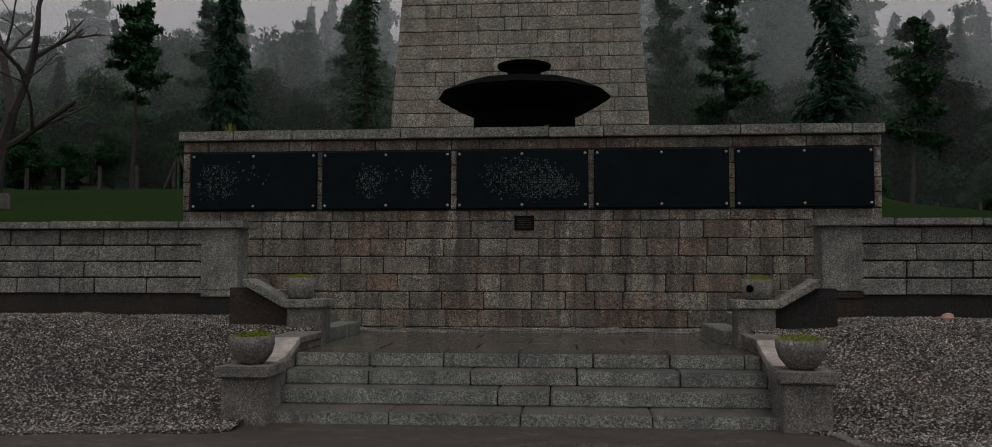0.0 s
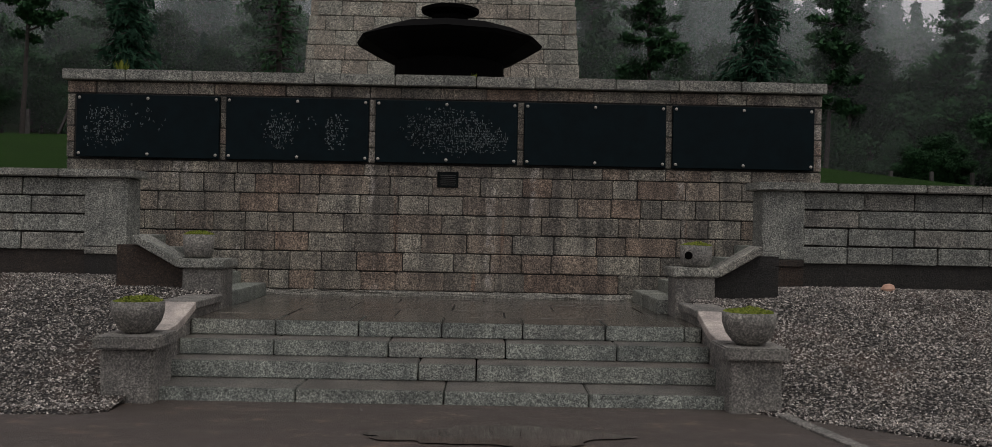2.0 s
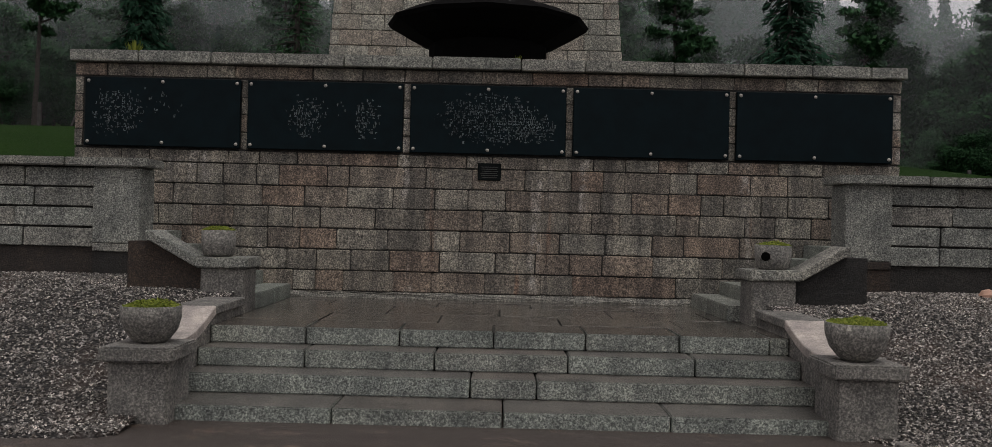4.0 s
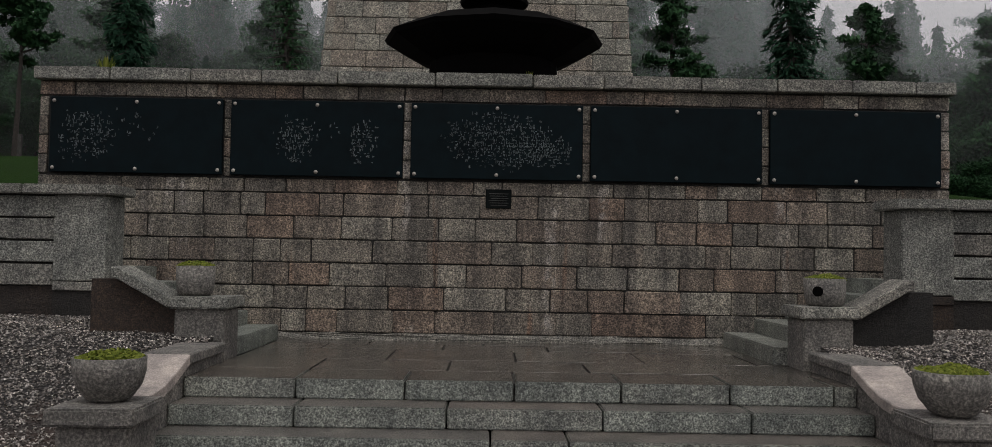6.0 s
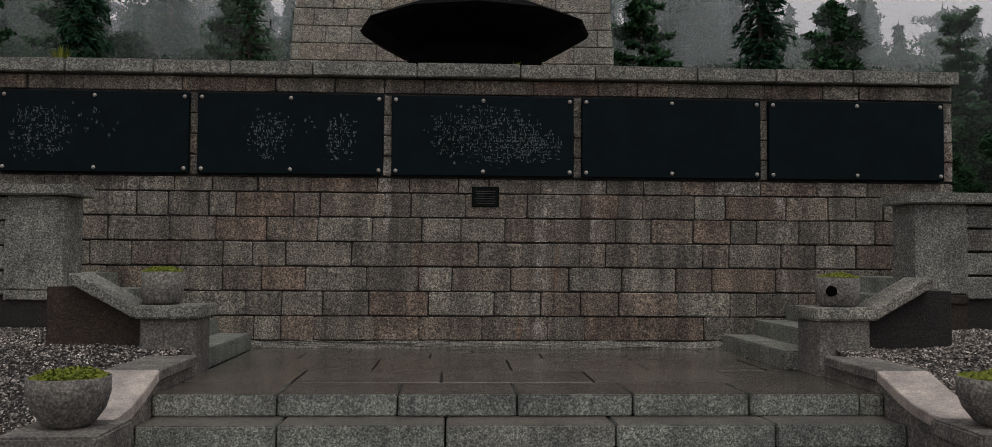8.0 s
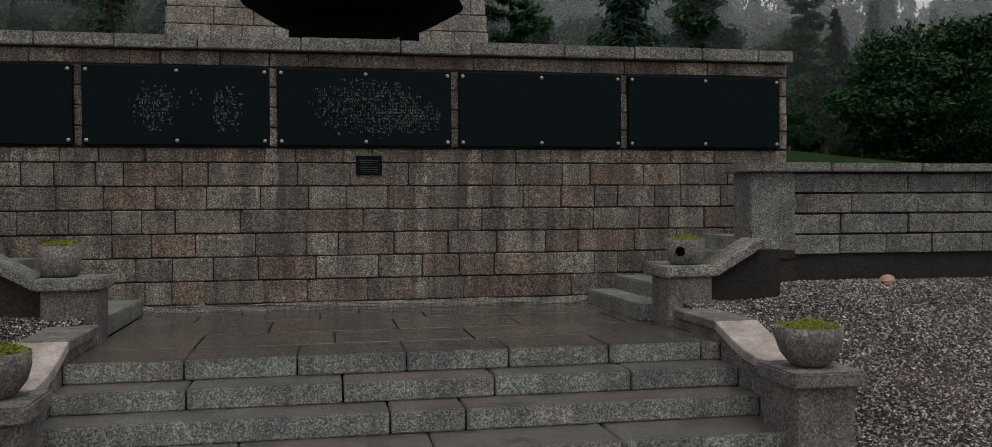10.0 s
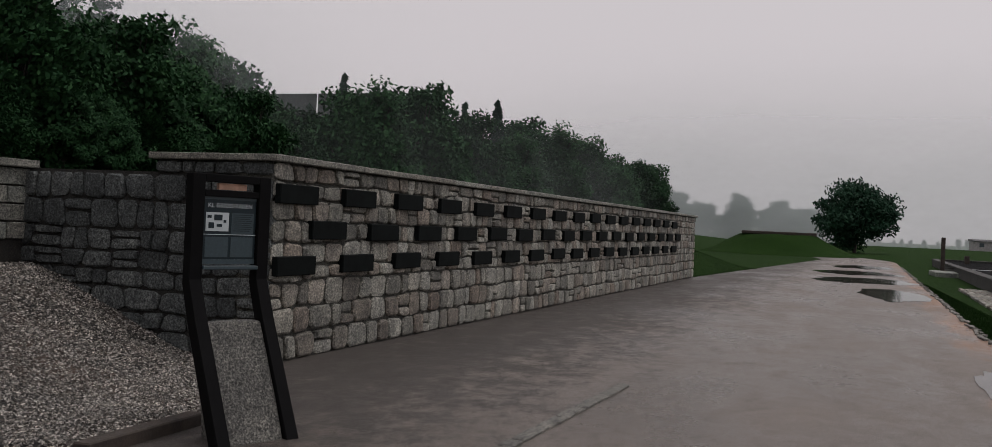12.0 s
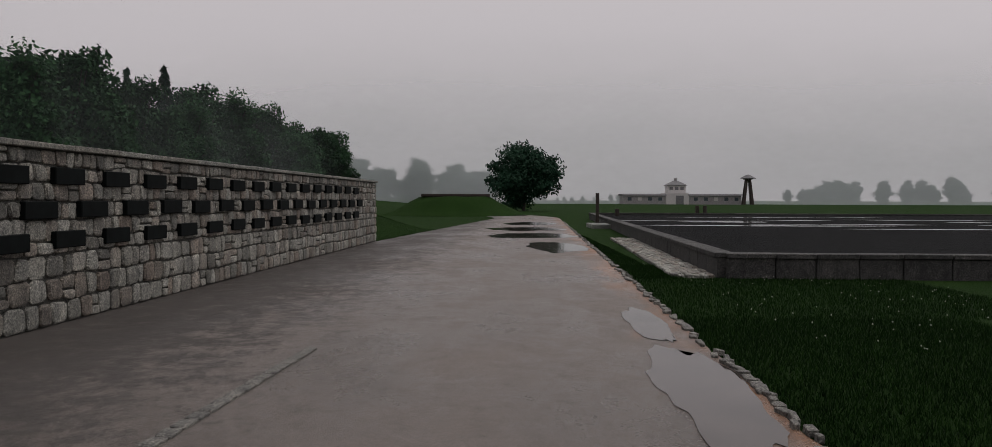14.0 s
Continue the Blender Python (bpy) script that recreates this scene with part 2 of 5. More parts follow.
def dirt_material():
    """Packed wet dirt: pale and even on the trodden way, gritty and dark towards the walls, clay at the lawn's edge."""
    m, n, l, b = material("dirt_road", 0.8)
    p = coords(n)
    sep = n.new("ShaderNodeSeparateXYZ")
    l.new(p, sep.inputs[0])

    def band(value, lo, hi, a, c):
        k = n.new("ShaderNodeMapRange")
        k.interpolation_type = "SMOOTHSTEP"
        for key, v in (("From Min", lo), ("From Max", hi), ("To Min", a), ("To Max", c)):
            k.inputs[key].default_value = v
        l.new(value, k.inputs["Value"])
        return k.outputs[0]

    def math_(op, a, c):
        k = n.new("ShaderNodeMath")
        k.operation = op
        for i_, v in enumerate((a, c)):
            if isinstance(v, (int, float)):
                k.inputs[i_].default_value = v
            else:
                l.new(v, k.inputs[i_])
        return k.outputs[0]

    big = noise_node(n, l, scaled(n, l, p, (0.25, 0.5, 1)), 1.0, 6)
    grit = noise_node(n, l, scaled(n, l, p, (0.8, 1.0, 1)), 2.4, 13, 0.82)
    fine = noise_node(n, l, p, 42, 7, 0.75)
    pebble = noise_node(n, l, p, 120, 3, 0.7)
    c = ramp(n, l, big, [(0.3, (0.104, 0.086, 0.073)), (0.55, (0.138, 0.114, 0.098)), (0.75, (0.183, 0.153, 0.133))])
    # brown earth in front of the steps
    near = math_("MULTIPLY", band(sep.outputs["X"], 3.0, 6.0, 1.0, 0.0), band(sep.outputs["Y"], -9.5, -6.5, 0.0, 0.8))
    c = mixed(n, l, near, c, (0.165, 0.108, 0.074))
    # clay washed along the lawn
    edge = math_("ADD", math_("MULTIPLY", sep.outputs["X"], 0.037), sep.outputs["Y"])
    rim = math_("ADD", noise_node(n, l, scaled(n, l, p, (0.35, 1.2, 1)), 1.0, 7, 0.65), band(edge, -12.75, -11.6, 0.34, 0.0))
    c = mixed(n, l, ramp(n, l, rim, [(0.66, (0, 0, 0)), (0.86, (0.85, 0.85, 0.85))]), c, (0.24, 0.118, 0.058))
    # loose dark crumbs, thick at the foot of the walls and thin on the way
    wall_side = math_("ADD", math_("ADD", math_("MULTIPLY", grit, 0.7), math_("MULTIPLY", fine, 0.3)), band(edge, -10.2, -5.4, -0.01, 0.15))
    c = mixed(n, l, ramp(n, l, wall_side, [(0.555, (0, 0, 0)), (0.61, (0.9, 0.9, 0.9))]), c, (0.036, 0.030, 0.026))
    c = mixed(n, l, 0.6, c, ramp(n, l, fine, [(0.34, (0.22, 0.22, 0.22)), (0.66, (1.7, 1.7, 1.7))]), "MULTIPLY")
    c = mixed(n, l, 0.55, c, ramp(n, l, pebble, [(0.3, (0.55, 0.55, 0.55)), (0.68, (1.45, 1.45, 1.45))]), "MULTIPLY")
    l.new(c, b.inputs["Base Color"])
    l.new(ramp(n, l, mixed(n, l, 0.5, big, wall_side), [(0.44, (0.26, 0.26, 0.26)), (0.64, (0.75, 0.75, 0.75))]), b.inputs["Roughness"])
    bumped(n, l, b, mixed(n, l, 0.45, grit, mixed(n, l, 0.5, fine, pebble)), 0.9, 0.04)
    return m


dirt = dirt_material()


def gravel_material(name, a, c_, e, spec=0.4, stain=(0.22, 0.13, 0.09)):
    m, n, l, b = material(name, 0.85, spec=spec)
    p = coords(n)
    v = n.new("ShaderNodeTexVoronoi")
    v.inputs["Scale"].default_value = 30
    l.new(p, v.inputs["Vector"])
    sep = n.new("ShaderNodeSeparateColor")
    l.new(v.outputs["Color"], sep.inputs[0])
    c = ramp(n, l, sep.outputs[0], [(0.0, a), (0.5, c_), (1.0, e)])
    # Darkens the gaps between stones: their shade is put into the colour.
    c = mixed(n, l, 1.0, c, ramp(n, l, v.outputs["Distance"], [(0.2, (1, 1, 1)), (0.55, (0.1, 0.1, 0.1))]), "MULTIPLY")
    f = noise_node(n, l, p, 0.9, 4)
    c = mixed(n, l, ramp(n, l, f, [(0.5, (0, 0, 0)), (0.75, (0.35, 0.35, 0.35))]), c, stain)
    l.new(c, b.inputs["Base Color"])
    inv = n.new("ShaderNodeMath")
    inv.operation = "SUBTRACT"
    inv.inputs[0].default_value = 1.0
    l.new(v.outputs["Distance"], inv.inputs[1])
    bumped(n, l, b, inv.outputs[0], 1.0, 0.03)
    return m


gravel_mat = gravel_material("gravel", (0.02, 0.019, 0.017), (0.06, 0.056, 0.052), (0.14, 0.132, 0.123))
pebble_mat = stone_material("pebbles", (0.035, 0.034, 0.031), (0.185, 0.178, 0.165), (0.54, 0.525, 0.495), vary=1.0, warm_amount=0.15, island=True, speck=100, bump=0.2, streaks=0.0)
black_gravel = gravel_material("black_gravel", (0.006, 0.0065, 0.0075), (0.011, 0.012, 0.0135), (0.022, 0.023, 0.026), 0.06, (0.014, 0.015, 0.017))
water_m, wn1, wl1, wb1 = material("puddle_water", 0.06)
wb1.inputs["IOR"].default_value = 1.28
wb1.inputs["Specular IOR Level"].default_value = 0.42
wb1.inputs["Base Color"].default_value = (0.10, 0.085, 0.075, 1)
wl1.new(ramp(wn1, wl1, noise_node(wn1, wl1, coords(wn1), 1.5, 4), [(0.3, (0.04, 0.034, 0.03)), (0.7, (0.08, 0.068, 0.06))]), wb1.inputs["Base Color"])


def mist_material(name, density, z_low, z_high, axis, full, none):
    """Thin mist: lets most light pass and scatters the rest."""
    m = bpy.data.materials.new(name)
    m.use_nodes = True
    n, l = m.node_tree.nodes, m.node_tree.links
    n.clear()
    out = n.new("ShaderNodeOutputMaterial")
    tr = n.new("ShaderNodeBsdfTransparent")
    di = n.new("ShaderNodeBsdfDiffuse")
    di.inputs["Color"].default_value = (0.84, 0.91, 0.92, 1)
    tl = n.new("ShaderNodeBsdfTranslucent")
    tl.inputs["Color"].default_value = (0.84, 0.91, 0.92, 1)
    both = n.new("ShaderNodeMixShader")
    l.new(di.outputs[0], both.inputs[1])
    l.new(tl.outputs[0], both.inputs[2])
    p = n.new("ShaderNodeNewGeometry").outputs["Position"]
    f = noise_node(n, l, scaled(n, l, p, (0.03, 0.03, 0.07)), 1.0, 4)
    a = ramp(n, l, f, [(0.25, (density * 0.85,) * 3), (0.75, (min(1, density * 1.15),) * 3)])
    sep = n.new("ShaderNodeSeparateXYZ")
    l.new(p, sep.inputs[0])
    fade = n.new("ShaderNodeMapRange")
    fade.interpolation_type = "SMOOTHSTEP"
    fade.inputs["From Min"].default_value, fade.inputs["From Max"].default_value = z_low, z_high
    fade.inputs["To Min"].default_value, fade.inputs["To Max"].default_value = 1.0, 0.0
    l.new(sep.outputs["Z"], fade.inputs["Value"])
    a2 = n.new("ShaderNodeMath")
    a2.operation = "MULTIPLY"
    l.new(a, a2.inputs[0])
    l.new(fade.outputs[0], a2.inputs[1])
    thin = n.new("ShaderNodeMapRange")
    thin.interpolation_type = "SMOOTHSTEP"
    thin.inputs["From Min"].default_value, thin.inputs["From Max"].default_value = full, none
    thin.inputs["To Min"].default_value, thin.inputs["To Max"].default_value = 1.0, 0.0
    l.new(sep.outputs[axis], thin.inputs["Value"])
    a3 = n.new("ShaderNodeMath")
    a3.operation = "MULTIPLY"
    l.new(a2.outputs[0], a3.inputs[0])
    l.new(thin.outputs[0], a3.inputs[1])
    mix = n.new("ShaderNodeMixShader")
    l.new(a3.outputs[0], mix.inputs["Fac"])
    l.new(tr.outputs[0], mix.inputs[1])
    l.new(both.outputs[0], mix.inputs[2])
    l.new(mix.outputs[0], out.inputs["Surface"])
    return m


# ---- mesh helpers ----
rng = random.Random(7)


def mesh_of(name, bm, mat, smooth=False):
    me = bpy.data.meshes.new(name)
    bm.to_mesh(me)
    bm.free()
    for m in mat if isinstance(mat, (list, tuple)) else [mat]:
        me.materials.append(m)
    if smooth:
        me.polygons.foreach_set("use_smooth", [True] * len(me.polygons))
    return me


def part(name, bm, mat, parent, label="", smooth=False):
    ob = new(name, mesh_of(name, bm, mat, smooth))
    ob.parent = parent
    return tagged(ob, label)


def thing(name, label, category, at=(0, 0, 0), rz=0.0, group="", kind=""):
    ob = new(name)
    ob.empty_display_size = 0.2
    ob.matrix_world = pose(*at, rz=rz)
    return tagged(ob, label, category, group, kind)


def solid(name, bm, mat, label="", category="", group="", kind="", smooth=False):
    return tagged(new(name, mesh_of(name, bm, mat, smooth)), label, category, group, kind)


def bm_box(x0, x1, y0, y1, z0, z1, bevel=0.0, seg=1, bm=None):
    bm = bm or bmesh.new()
    v = [bm.verts.new(p) for p in ((x0, y0, z0), (x1, y0, z0), (x1, y1, z0), (x0, y1, z0), (x0, y0, z1), (x1, y0, z1), (x1, y1, z1), (x0, y1, z1))]
    fs = [bm.faces.new([v[i] for i in f]) for f in ((3, 2, 1, 0), (4, 5, 6, 7), (0, 1, 5, 4), (1, 2, 6, 5), (2, 3, 7, 6), (3, 0, 4, 7))]
    if bevel:
        es = list({e for f in fs for e in f.edges})
        bmesh.ops.bevel(bm, geom=es, offset=bevel, segments=seg, affect="EDGES", clamp_overlap=True)
    return bm


def bm_prism(profile, a, b, axis="x", bevel=0.0, bm=None):
    """A profile of 2D points drawn out from a to b along an axis."""
    bm = bm or bmesh.new()
    put = {"x": lambda u, w, t: (t, u, w), "y": lambda u, w, t: (u, t, w), "z": lambda u, w, t: (u, w, t)}[axis]
    lo = [bm.verts.new(put(u, w, a)) for u, w in profile]
    hi = [bm.verts.new(put(u, w, b)) for u, w in profile]
    k = len(profile)
    fs = [bm.faces.new(lo[::-1]), bm.faces.new(hi)]
    fs += [bm.faces.new((lo[i], lo[(i + 1) % k], hi[(i + 1) % k], hi[i])) for i in range(k)]
    bmesh.ops.recalc_face_normals(bm, faces=fs)
    if bevel:
        bmesh.ops.bevel(bm, geom=list({e for f in fs for e in f.edges}), offset=bevel, segments=1, affect="EDGES", clamp_overlap=True)
    return bm


def bm_lathe(profile, steps=32, bm=None):
    """Turned about z. Profile of (radius, height) from bottom to top; a radius of 0 closes it."""
    bm = bm or bmesh.new()
    rings = []
    for r, z in profile:
        if r <= 1e-6:
            rings.append([bm.verts.new((0, 0, z))])
        else:
            rings.append([bm.verts.new((r * math.cos(2 * math.pi * i / steps), r * math.sin(2 * math.pi * i / steps), z)) for i in range(steps)])
    for a, b in zip(rings, rings[1:]):
        for i in range(steps):
            j = (i + 1) % steps
            f = [a[i % len(a)], a[j % len(a)], b[j % len(b)], b[i % len(b)]]
            f = list(dict.fromkeys(f))
            if len(f) > 2:
                bm.faces.new(f)
    return bm


def rough_verts(bm, amount, seed=0, freq=3.0):
    for v in bm.verts:
        v.co += noise.noise_vector(v.co * freq + Vector((seed * 3.1, seed, 0))) * amount
    return bm


def block_mesh(seed, mat):
    """A unit stone block with worn, uneven edges; the front is -y."""
    r = random.Random(seed)
    bm = bm_box(-0.5, 0.5, -0.5, 0.5, -0.5, 0.5)
    for v in bm.verts:
        v.co.x += r.uniform(-0.012, 0.012)
        v.co.z += r.uniform(-0.02, 0.02)
    front = [e for e in bm.edges if all(v.co.y < 0 for v in e.verts)] + [e for e in bm.edges if abs(e.verts[0].co.y - e.verts[1].co.y) > 0.5]
    bmesh.ops.bevel(bm, geom=front, offset=0.04, segments=1, affect="EDGES", clamp_overlap=True)
    for v in bm.verts:
        if v.co.y < -0.3:
            v.co.y += r.uniform(-0.05, 0.05)
    return mesh_of("stone_block", bm, mat)


BLOCKS = {}


def block(parent, mat, x0, x1, z0, z1, y, depth=0.12, gap=0.006, r=rng, name="stone_block", turn=0.0):
    """One block of a course: its face at y (negative is towards the viewer)."""
    lib = BLOCKS.setdefault(mat.name, [block_mesh(s, mat) for s in range(6)])
    ob = new(name, r.choice(lib))
    ob.parent = parent
    dy = r.uniform(-0.008, 0.006)
    ob.location = ((x0 + x1) / 2, y + depth / 2 + dy, (z0 + z1) / 2)
    ob.scale = (max(0.02, x1 - x0 - 2 * gap), depth, max(0.02, z1 - z0 - 2 * gap))
    return ob


def course(parent, mat, x0, x1, z0, z1, y, lo, hi, r, depth=0.12, gap=0.0065):
    x = x0
    while x < x1 - 1e-6:
        w = r.uniform(lo, hi)
        if x1 - (x + w) < lo * 0.7:
            w = x1 - x
        block(parent, mat, x, min(x1, x + w), z0, z1, y, depth, gap, r)
        x += w


# ---- plan ----
STEP_C = 0.203           # the middle of the flight of steps
SL, SR = -2.37, 2.775    # its ends
TOPS = (0.115, 0.275, 0.43, 0.585)
FRONTS = (-4.52, -4.01, -3.65, -3.315)
PLAT = 0.585             # height of the landing
MON_L, MON_R = -5.17, 5.15
BASE_Z, COURSE, PL_LO, PL_HI, COP_Z = 0.665, 0.2605, 2.40, 3.275, 3.60
WING_Y, WING_TOP = -1.58, 2.155
RET_X = 8.15             # the rough return wall
RUB_Y, RUB_SLOPE, RUB_END, RUB_TOP = -5.1, 0.036, 34.6, 2.28


def terrain(x, y):
    """Height of the upper ground behind the walls and of the hill with the forest."""
    gentle = 1.0 - 0.70 * max(0.0, min(1.0, (x - 7.0) / 6.0))
    up = 2.0 + (max(0.0, min(y, 12.0)) * 0.155 + max(0.0, min(y - 12.0, 12.0)) * 0.06) * gentle + max(0.0, min(y, 95.0) - 24.0) * 0.14 * (1.0 - 0.8 * max(0.0, min(1.0, (x - 12.0) / 26.0)))
    up += 0.12 * noise.noise(Vector((x * 0.15, y * 0.2, 3.0))) * min(1.0, max(0.0, y) * 0.4)
    end = 1.0 if x < RUB_END - 1 else max(0.0, 1.0 - (x - RUB_END + 1) / 24.0)
    end = end * end * (3 - 2 * end)
    far = max(0.0, min(y, 60.0) - 24.0) * 0.08
    return max(0.0, up * end + far * (1 - end))


# ---- ground ----
def sheet(name, xs, ys, height, mat, label, category, smooth=True):
    verts = [(x, y, height(x, y)) for y in ys for x in xs]
    k = len(xs)
    faces = [(j * k + i, j * k + i + 1, (j + 1) * k + i + 1, (j + 1) * k + i) for j in range(len(ys) - 1) for i in range(k - 1)]
    me = bpy.data.meshes.new(name)
    me.from_pydata(verts, [], faces)
    me.materials.append(mat)
    me.polygons.foreach_set("use_smooth", [smooth] * len(faces))
    return tagged(new(name, me), label, category, kind="structure")


def steps_between(a, b, n):
    return [a + (b - a) * i / n for i in range(n + 1)]


def smooth01(t):
    t = max(0.0, min(1.0, t))
    return t * t * (3 - 2 * t)


def rubble_y(x):
    return RUB_Y - RUB_SLOPE * (x - RET_X)


def bank_foot(x):
    """The foot of the grass bank beyond the end of the plaque wall."""
    return -6.1 - 0.096 * (min(x, 76.0) - RUB_END)


def ground_height(x, y):
    """One sheet: flat by the road, the raised terrace behind the walls, the hill with the forest."""
    edge = 0.25 if x < RET_X + 0.2 else rubble_y(x) + 0.35
    if x > RUB_END - 0.6:
        edge = bank_foot(x) + 0.2
        t = smooth01((y - edge) / 3.4)
        return -0.03 + t * terrain(x, max(y, 0.0) if y > -2 else 0.0)
    t = smooth01((y - edge) / 0.25)
    return -0.03 + t * (terrain(x, y) + 0.03)


gx = steps_between(-900, -60, 12)[:-1] + steps_between(-60, 7.1, 60)[:-1] + [7.6, 8.1, 8.3] + steps_between(8.6, 33.6, 36) + [33.9, 34.1, 34.7] + steps_between(35.2, 60, 40) + steps_between(64, 120, 12) + steps_between(150, 1500, 12)
gy = steps_between(-1500, -60, 12)[:-1] + steps_between(-60, -8, 14)[:-1] + steps_between(-8, -2.6, 36)[:-1] + steps_between(-2.6, 0.25, 10)[:-1] + [0.27, 0.38, 0.5] + steps_between(0.8, 26, 34) + steps_between(28, 120, 16) + steps_between(160, 1200, 6)
ground = sheet("ground", gx, gy, ground_height, grass, "mown green grass on a gentle terrace", "ground")

# trodden dirt road along the walls, with a ragged edge to the grass
KERB = lambda x: -12.95 - 0.037 * (x - 5.4)


def road_mesh():
    bm = bmesh.new()
    rows_ = []
    xs = steps_between(-60, 0, 30)[:-1] + steps_between(0, RUB_END, 110)[:-1] + steps_between(RUB_END, 106, 80)
    for x in xs:
        wob = 0.10 * noise.noise(Vector((x * 0.9, 0, 0))) + 0.05 * noise.noise(Vector((x * 4, 2, 0)))
        curve = 0.0 if x < 76 else ((x - 76) / 30) ** 2 * 9
        if x < RUB_END - 0.4:
            top = rubble_y(x) + 0.1 if x > RET_X else -0.9
        else:
            top = bank_foot(x) + wob + curve
        low = KERB(x) + wob + curve
        if x < 4:
            low -= (4 - x) * 0.9
        rows_.append([bm.verts.new((x, low + (top - low) * k / 12, 0.0)) for k in range(13)])
    for a, b in zip(rows_, rows_[1:]):
        for k in range(12):
            bm.faces.new((a[k], b[k], b[k + 1], a[k + 1]))
    for v in bm.verts:
        v.co.z = 0.003 * noise.noise(Vector((v.co.x * 0.7, v.co.y * 0.7, 1.0))) - 0.004
    return bm


solid("road", road_mesh(), dirt, "wet trodden brown dirt road with dark patches", "road", kind="structure", smooth=True)


def blot(name, cx, cy, rx, ry, z, mat, label, category, seed, rot=0.0, pts=64, ragged=0.35):
    bm = bmesh.new()
    vs = []
    for i in range(pts):
        a = 2 * math.pi * i / pts
        k = 1 + ragged * noise.noise(Vector((math.cos(a) * 1.6, math.sin(a) * 1.6, seed))) + ragged * 0.5 * noise.noise(Vector((math.cos(a) * 5, math.sin(a) * 5, seed + 9)))
        x, y = rx * k * math.cos(a), ry * k * math.sin(a)
        c, s = math.cos(rot), math.sin(rot)
        vs.append(bm.verts.new((cx + x * c - y * s, cy + x * s + y * c, z)))
    bm.faces.new(vs)
    bmesh.ops.triangulate(bm, faces=bm.faces[:])
    return solid(name, bm, mat, label, category, kind="structure")


for i, (cx, cy, rx, ry, rot) in enumerate([(7.2, -12.55, 2.3, 0.36, -0.04), (11.3, -12.75, 1.7, 0.24, 0.0), (30.5, -12.6, 3.4, 0.9, 0.0), (40.0, -12.1, 3.0, 1.8, 0.0), (49.0, -11.9, 3.0, 1.9, 0.0), (60.0, -12.6, 3.4, 1.7, 0.0)]):
    blot("puddle", cx, cy, rx, ry, 0.003, water_m, "shallow puddle reflecting the grey sky", "puddle", 3.0 + i * 1.7, rot)
blot("damp_patch", 0.75, -5.7, 0.95, 0.3, 0.007, water_m, "thin puddle on the dirt before the steps", "puddle", 44.0, 0.05, ragged=0.5)

# low stone edging between road and grass
kerb_line = thing("kerb", "half-buried pale edging stones between dirt road and lawn", "kerb", kind="structure")
r = random.Random(31)
x = 1.0
lib = [mesh_of("edging_stone", rough_verts(bm_box(-0.5, 0.5, -0.5, 0.5, -0.5, 0.5, 0.12), 0.08, s, 2.0), concrete) for s in range(5)]
while x < 66:
    w = r.uniform(0.10, 0.26) * (1 if x < 30 else 2.2)
    if r.random() < 0.82:
        ob = new("edging_stone", r.choice(lib))
        ob.parent = kerb_line
        ob.location = (x + w / 2, KERB(x) + r.uniform(-0.05, 0.05), r.uniform(-0.01, 0.015))
        ob.rotation_euler = (r.uniform(-0.1, 0.1), r.uniform(-0.1, 0.1), r.uniform(-0.2, 0.2))
        ob.scale = (w * 0.92, r.uniform(0.05, 0.11), 0.06)
    x += w
strip = thing("edging_strip", "flush line of worn stones set in the dirt", "edging", kind="structure")
for (x0, y0, x1, y1, n_) in [(3.12, -4.72, 3.42, -6.4, 9), (5.0, -8.55, 9.2, -8.82, 17)]:
    for i in range(n_):
        t = (i + 0.5) / n_
        ob = new("edging_stone", r.choice(lib))
        ob.parent = strip
        ob.location = (x0 + (x1 - x0) * t, y0 + (y1 - y0) * t, -0.012)
        ob.rotation_euler = (0, 0, math.atan2(y1 - y0, x1 - x0) + r.uniform(-0.08, 0.08))
        ob.scale = (math.hypot(x1 - x0, y1 - y0) / n_ * 0.95, 0.12, 0.07)


# ---- monument ----
wall_m = thing("wall_monument", "tall memorial wall of brown-grey rock-faced granite blocks", "wall", kind="structure")
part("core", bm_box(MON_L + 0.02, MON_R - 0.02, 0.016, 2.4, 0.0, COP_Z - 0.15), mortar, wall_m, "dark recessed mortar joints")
r = random.Random(5)
for i in range(6):
    course(wall_m, granite_wall, MON_L, MON_R, BASE_Z + i * COURSE, BASE_Z + (i + 1) * COURSE, 0.0, 0.27, 0.72, r)
course(wall_m, granite_wall, MON_L, MON_R, BASE_Z + 6 * COURSE, PL_LO - 0.012, 0.0, 0.3, 0.75, r)
course(wall_m, granite_wall, MON_L, MON_R, PL_HI + 0.012, COP_Z - 0.15, 0.0, 0.25, 0.70, r)
# a ragged mortar fillet where the wall meets the paving
fillet = bm_prism([(-0.035, 0.45), (-0.03, 0.605), (0.0, 0.66), (0.03, 0.66), (0.03, 0.45)], -2.45, 2.6, "x")
bmesh.ops.bisect_edges(fillet, edges=[e for e in fillet.edges if abs(e.verts[0].co.x - e.verts[1].co.x) > 1], cuts=70)
part("mortar_fillet", rough_verts(fillet, 0.022, 2, 7.0), granite_coping, wall_m, "crumbling pale lime mortar at the foot of the wall")
PITCH, PW = 2.028, 1.935
PL0 = 0.005 - 2 * PITCH
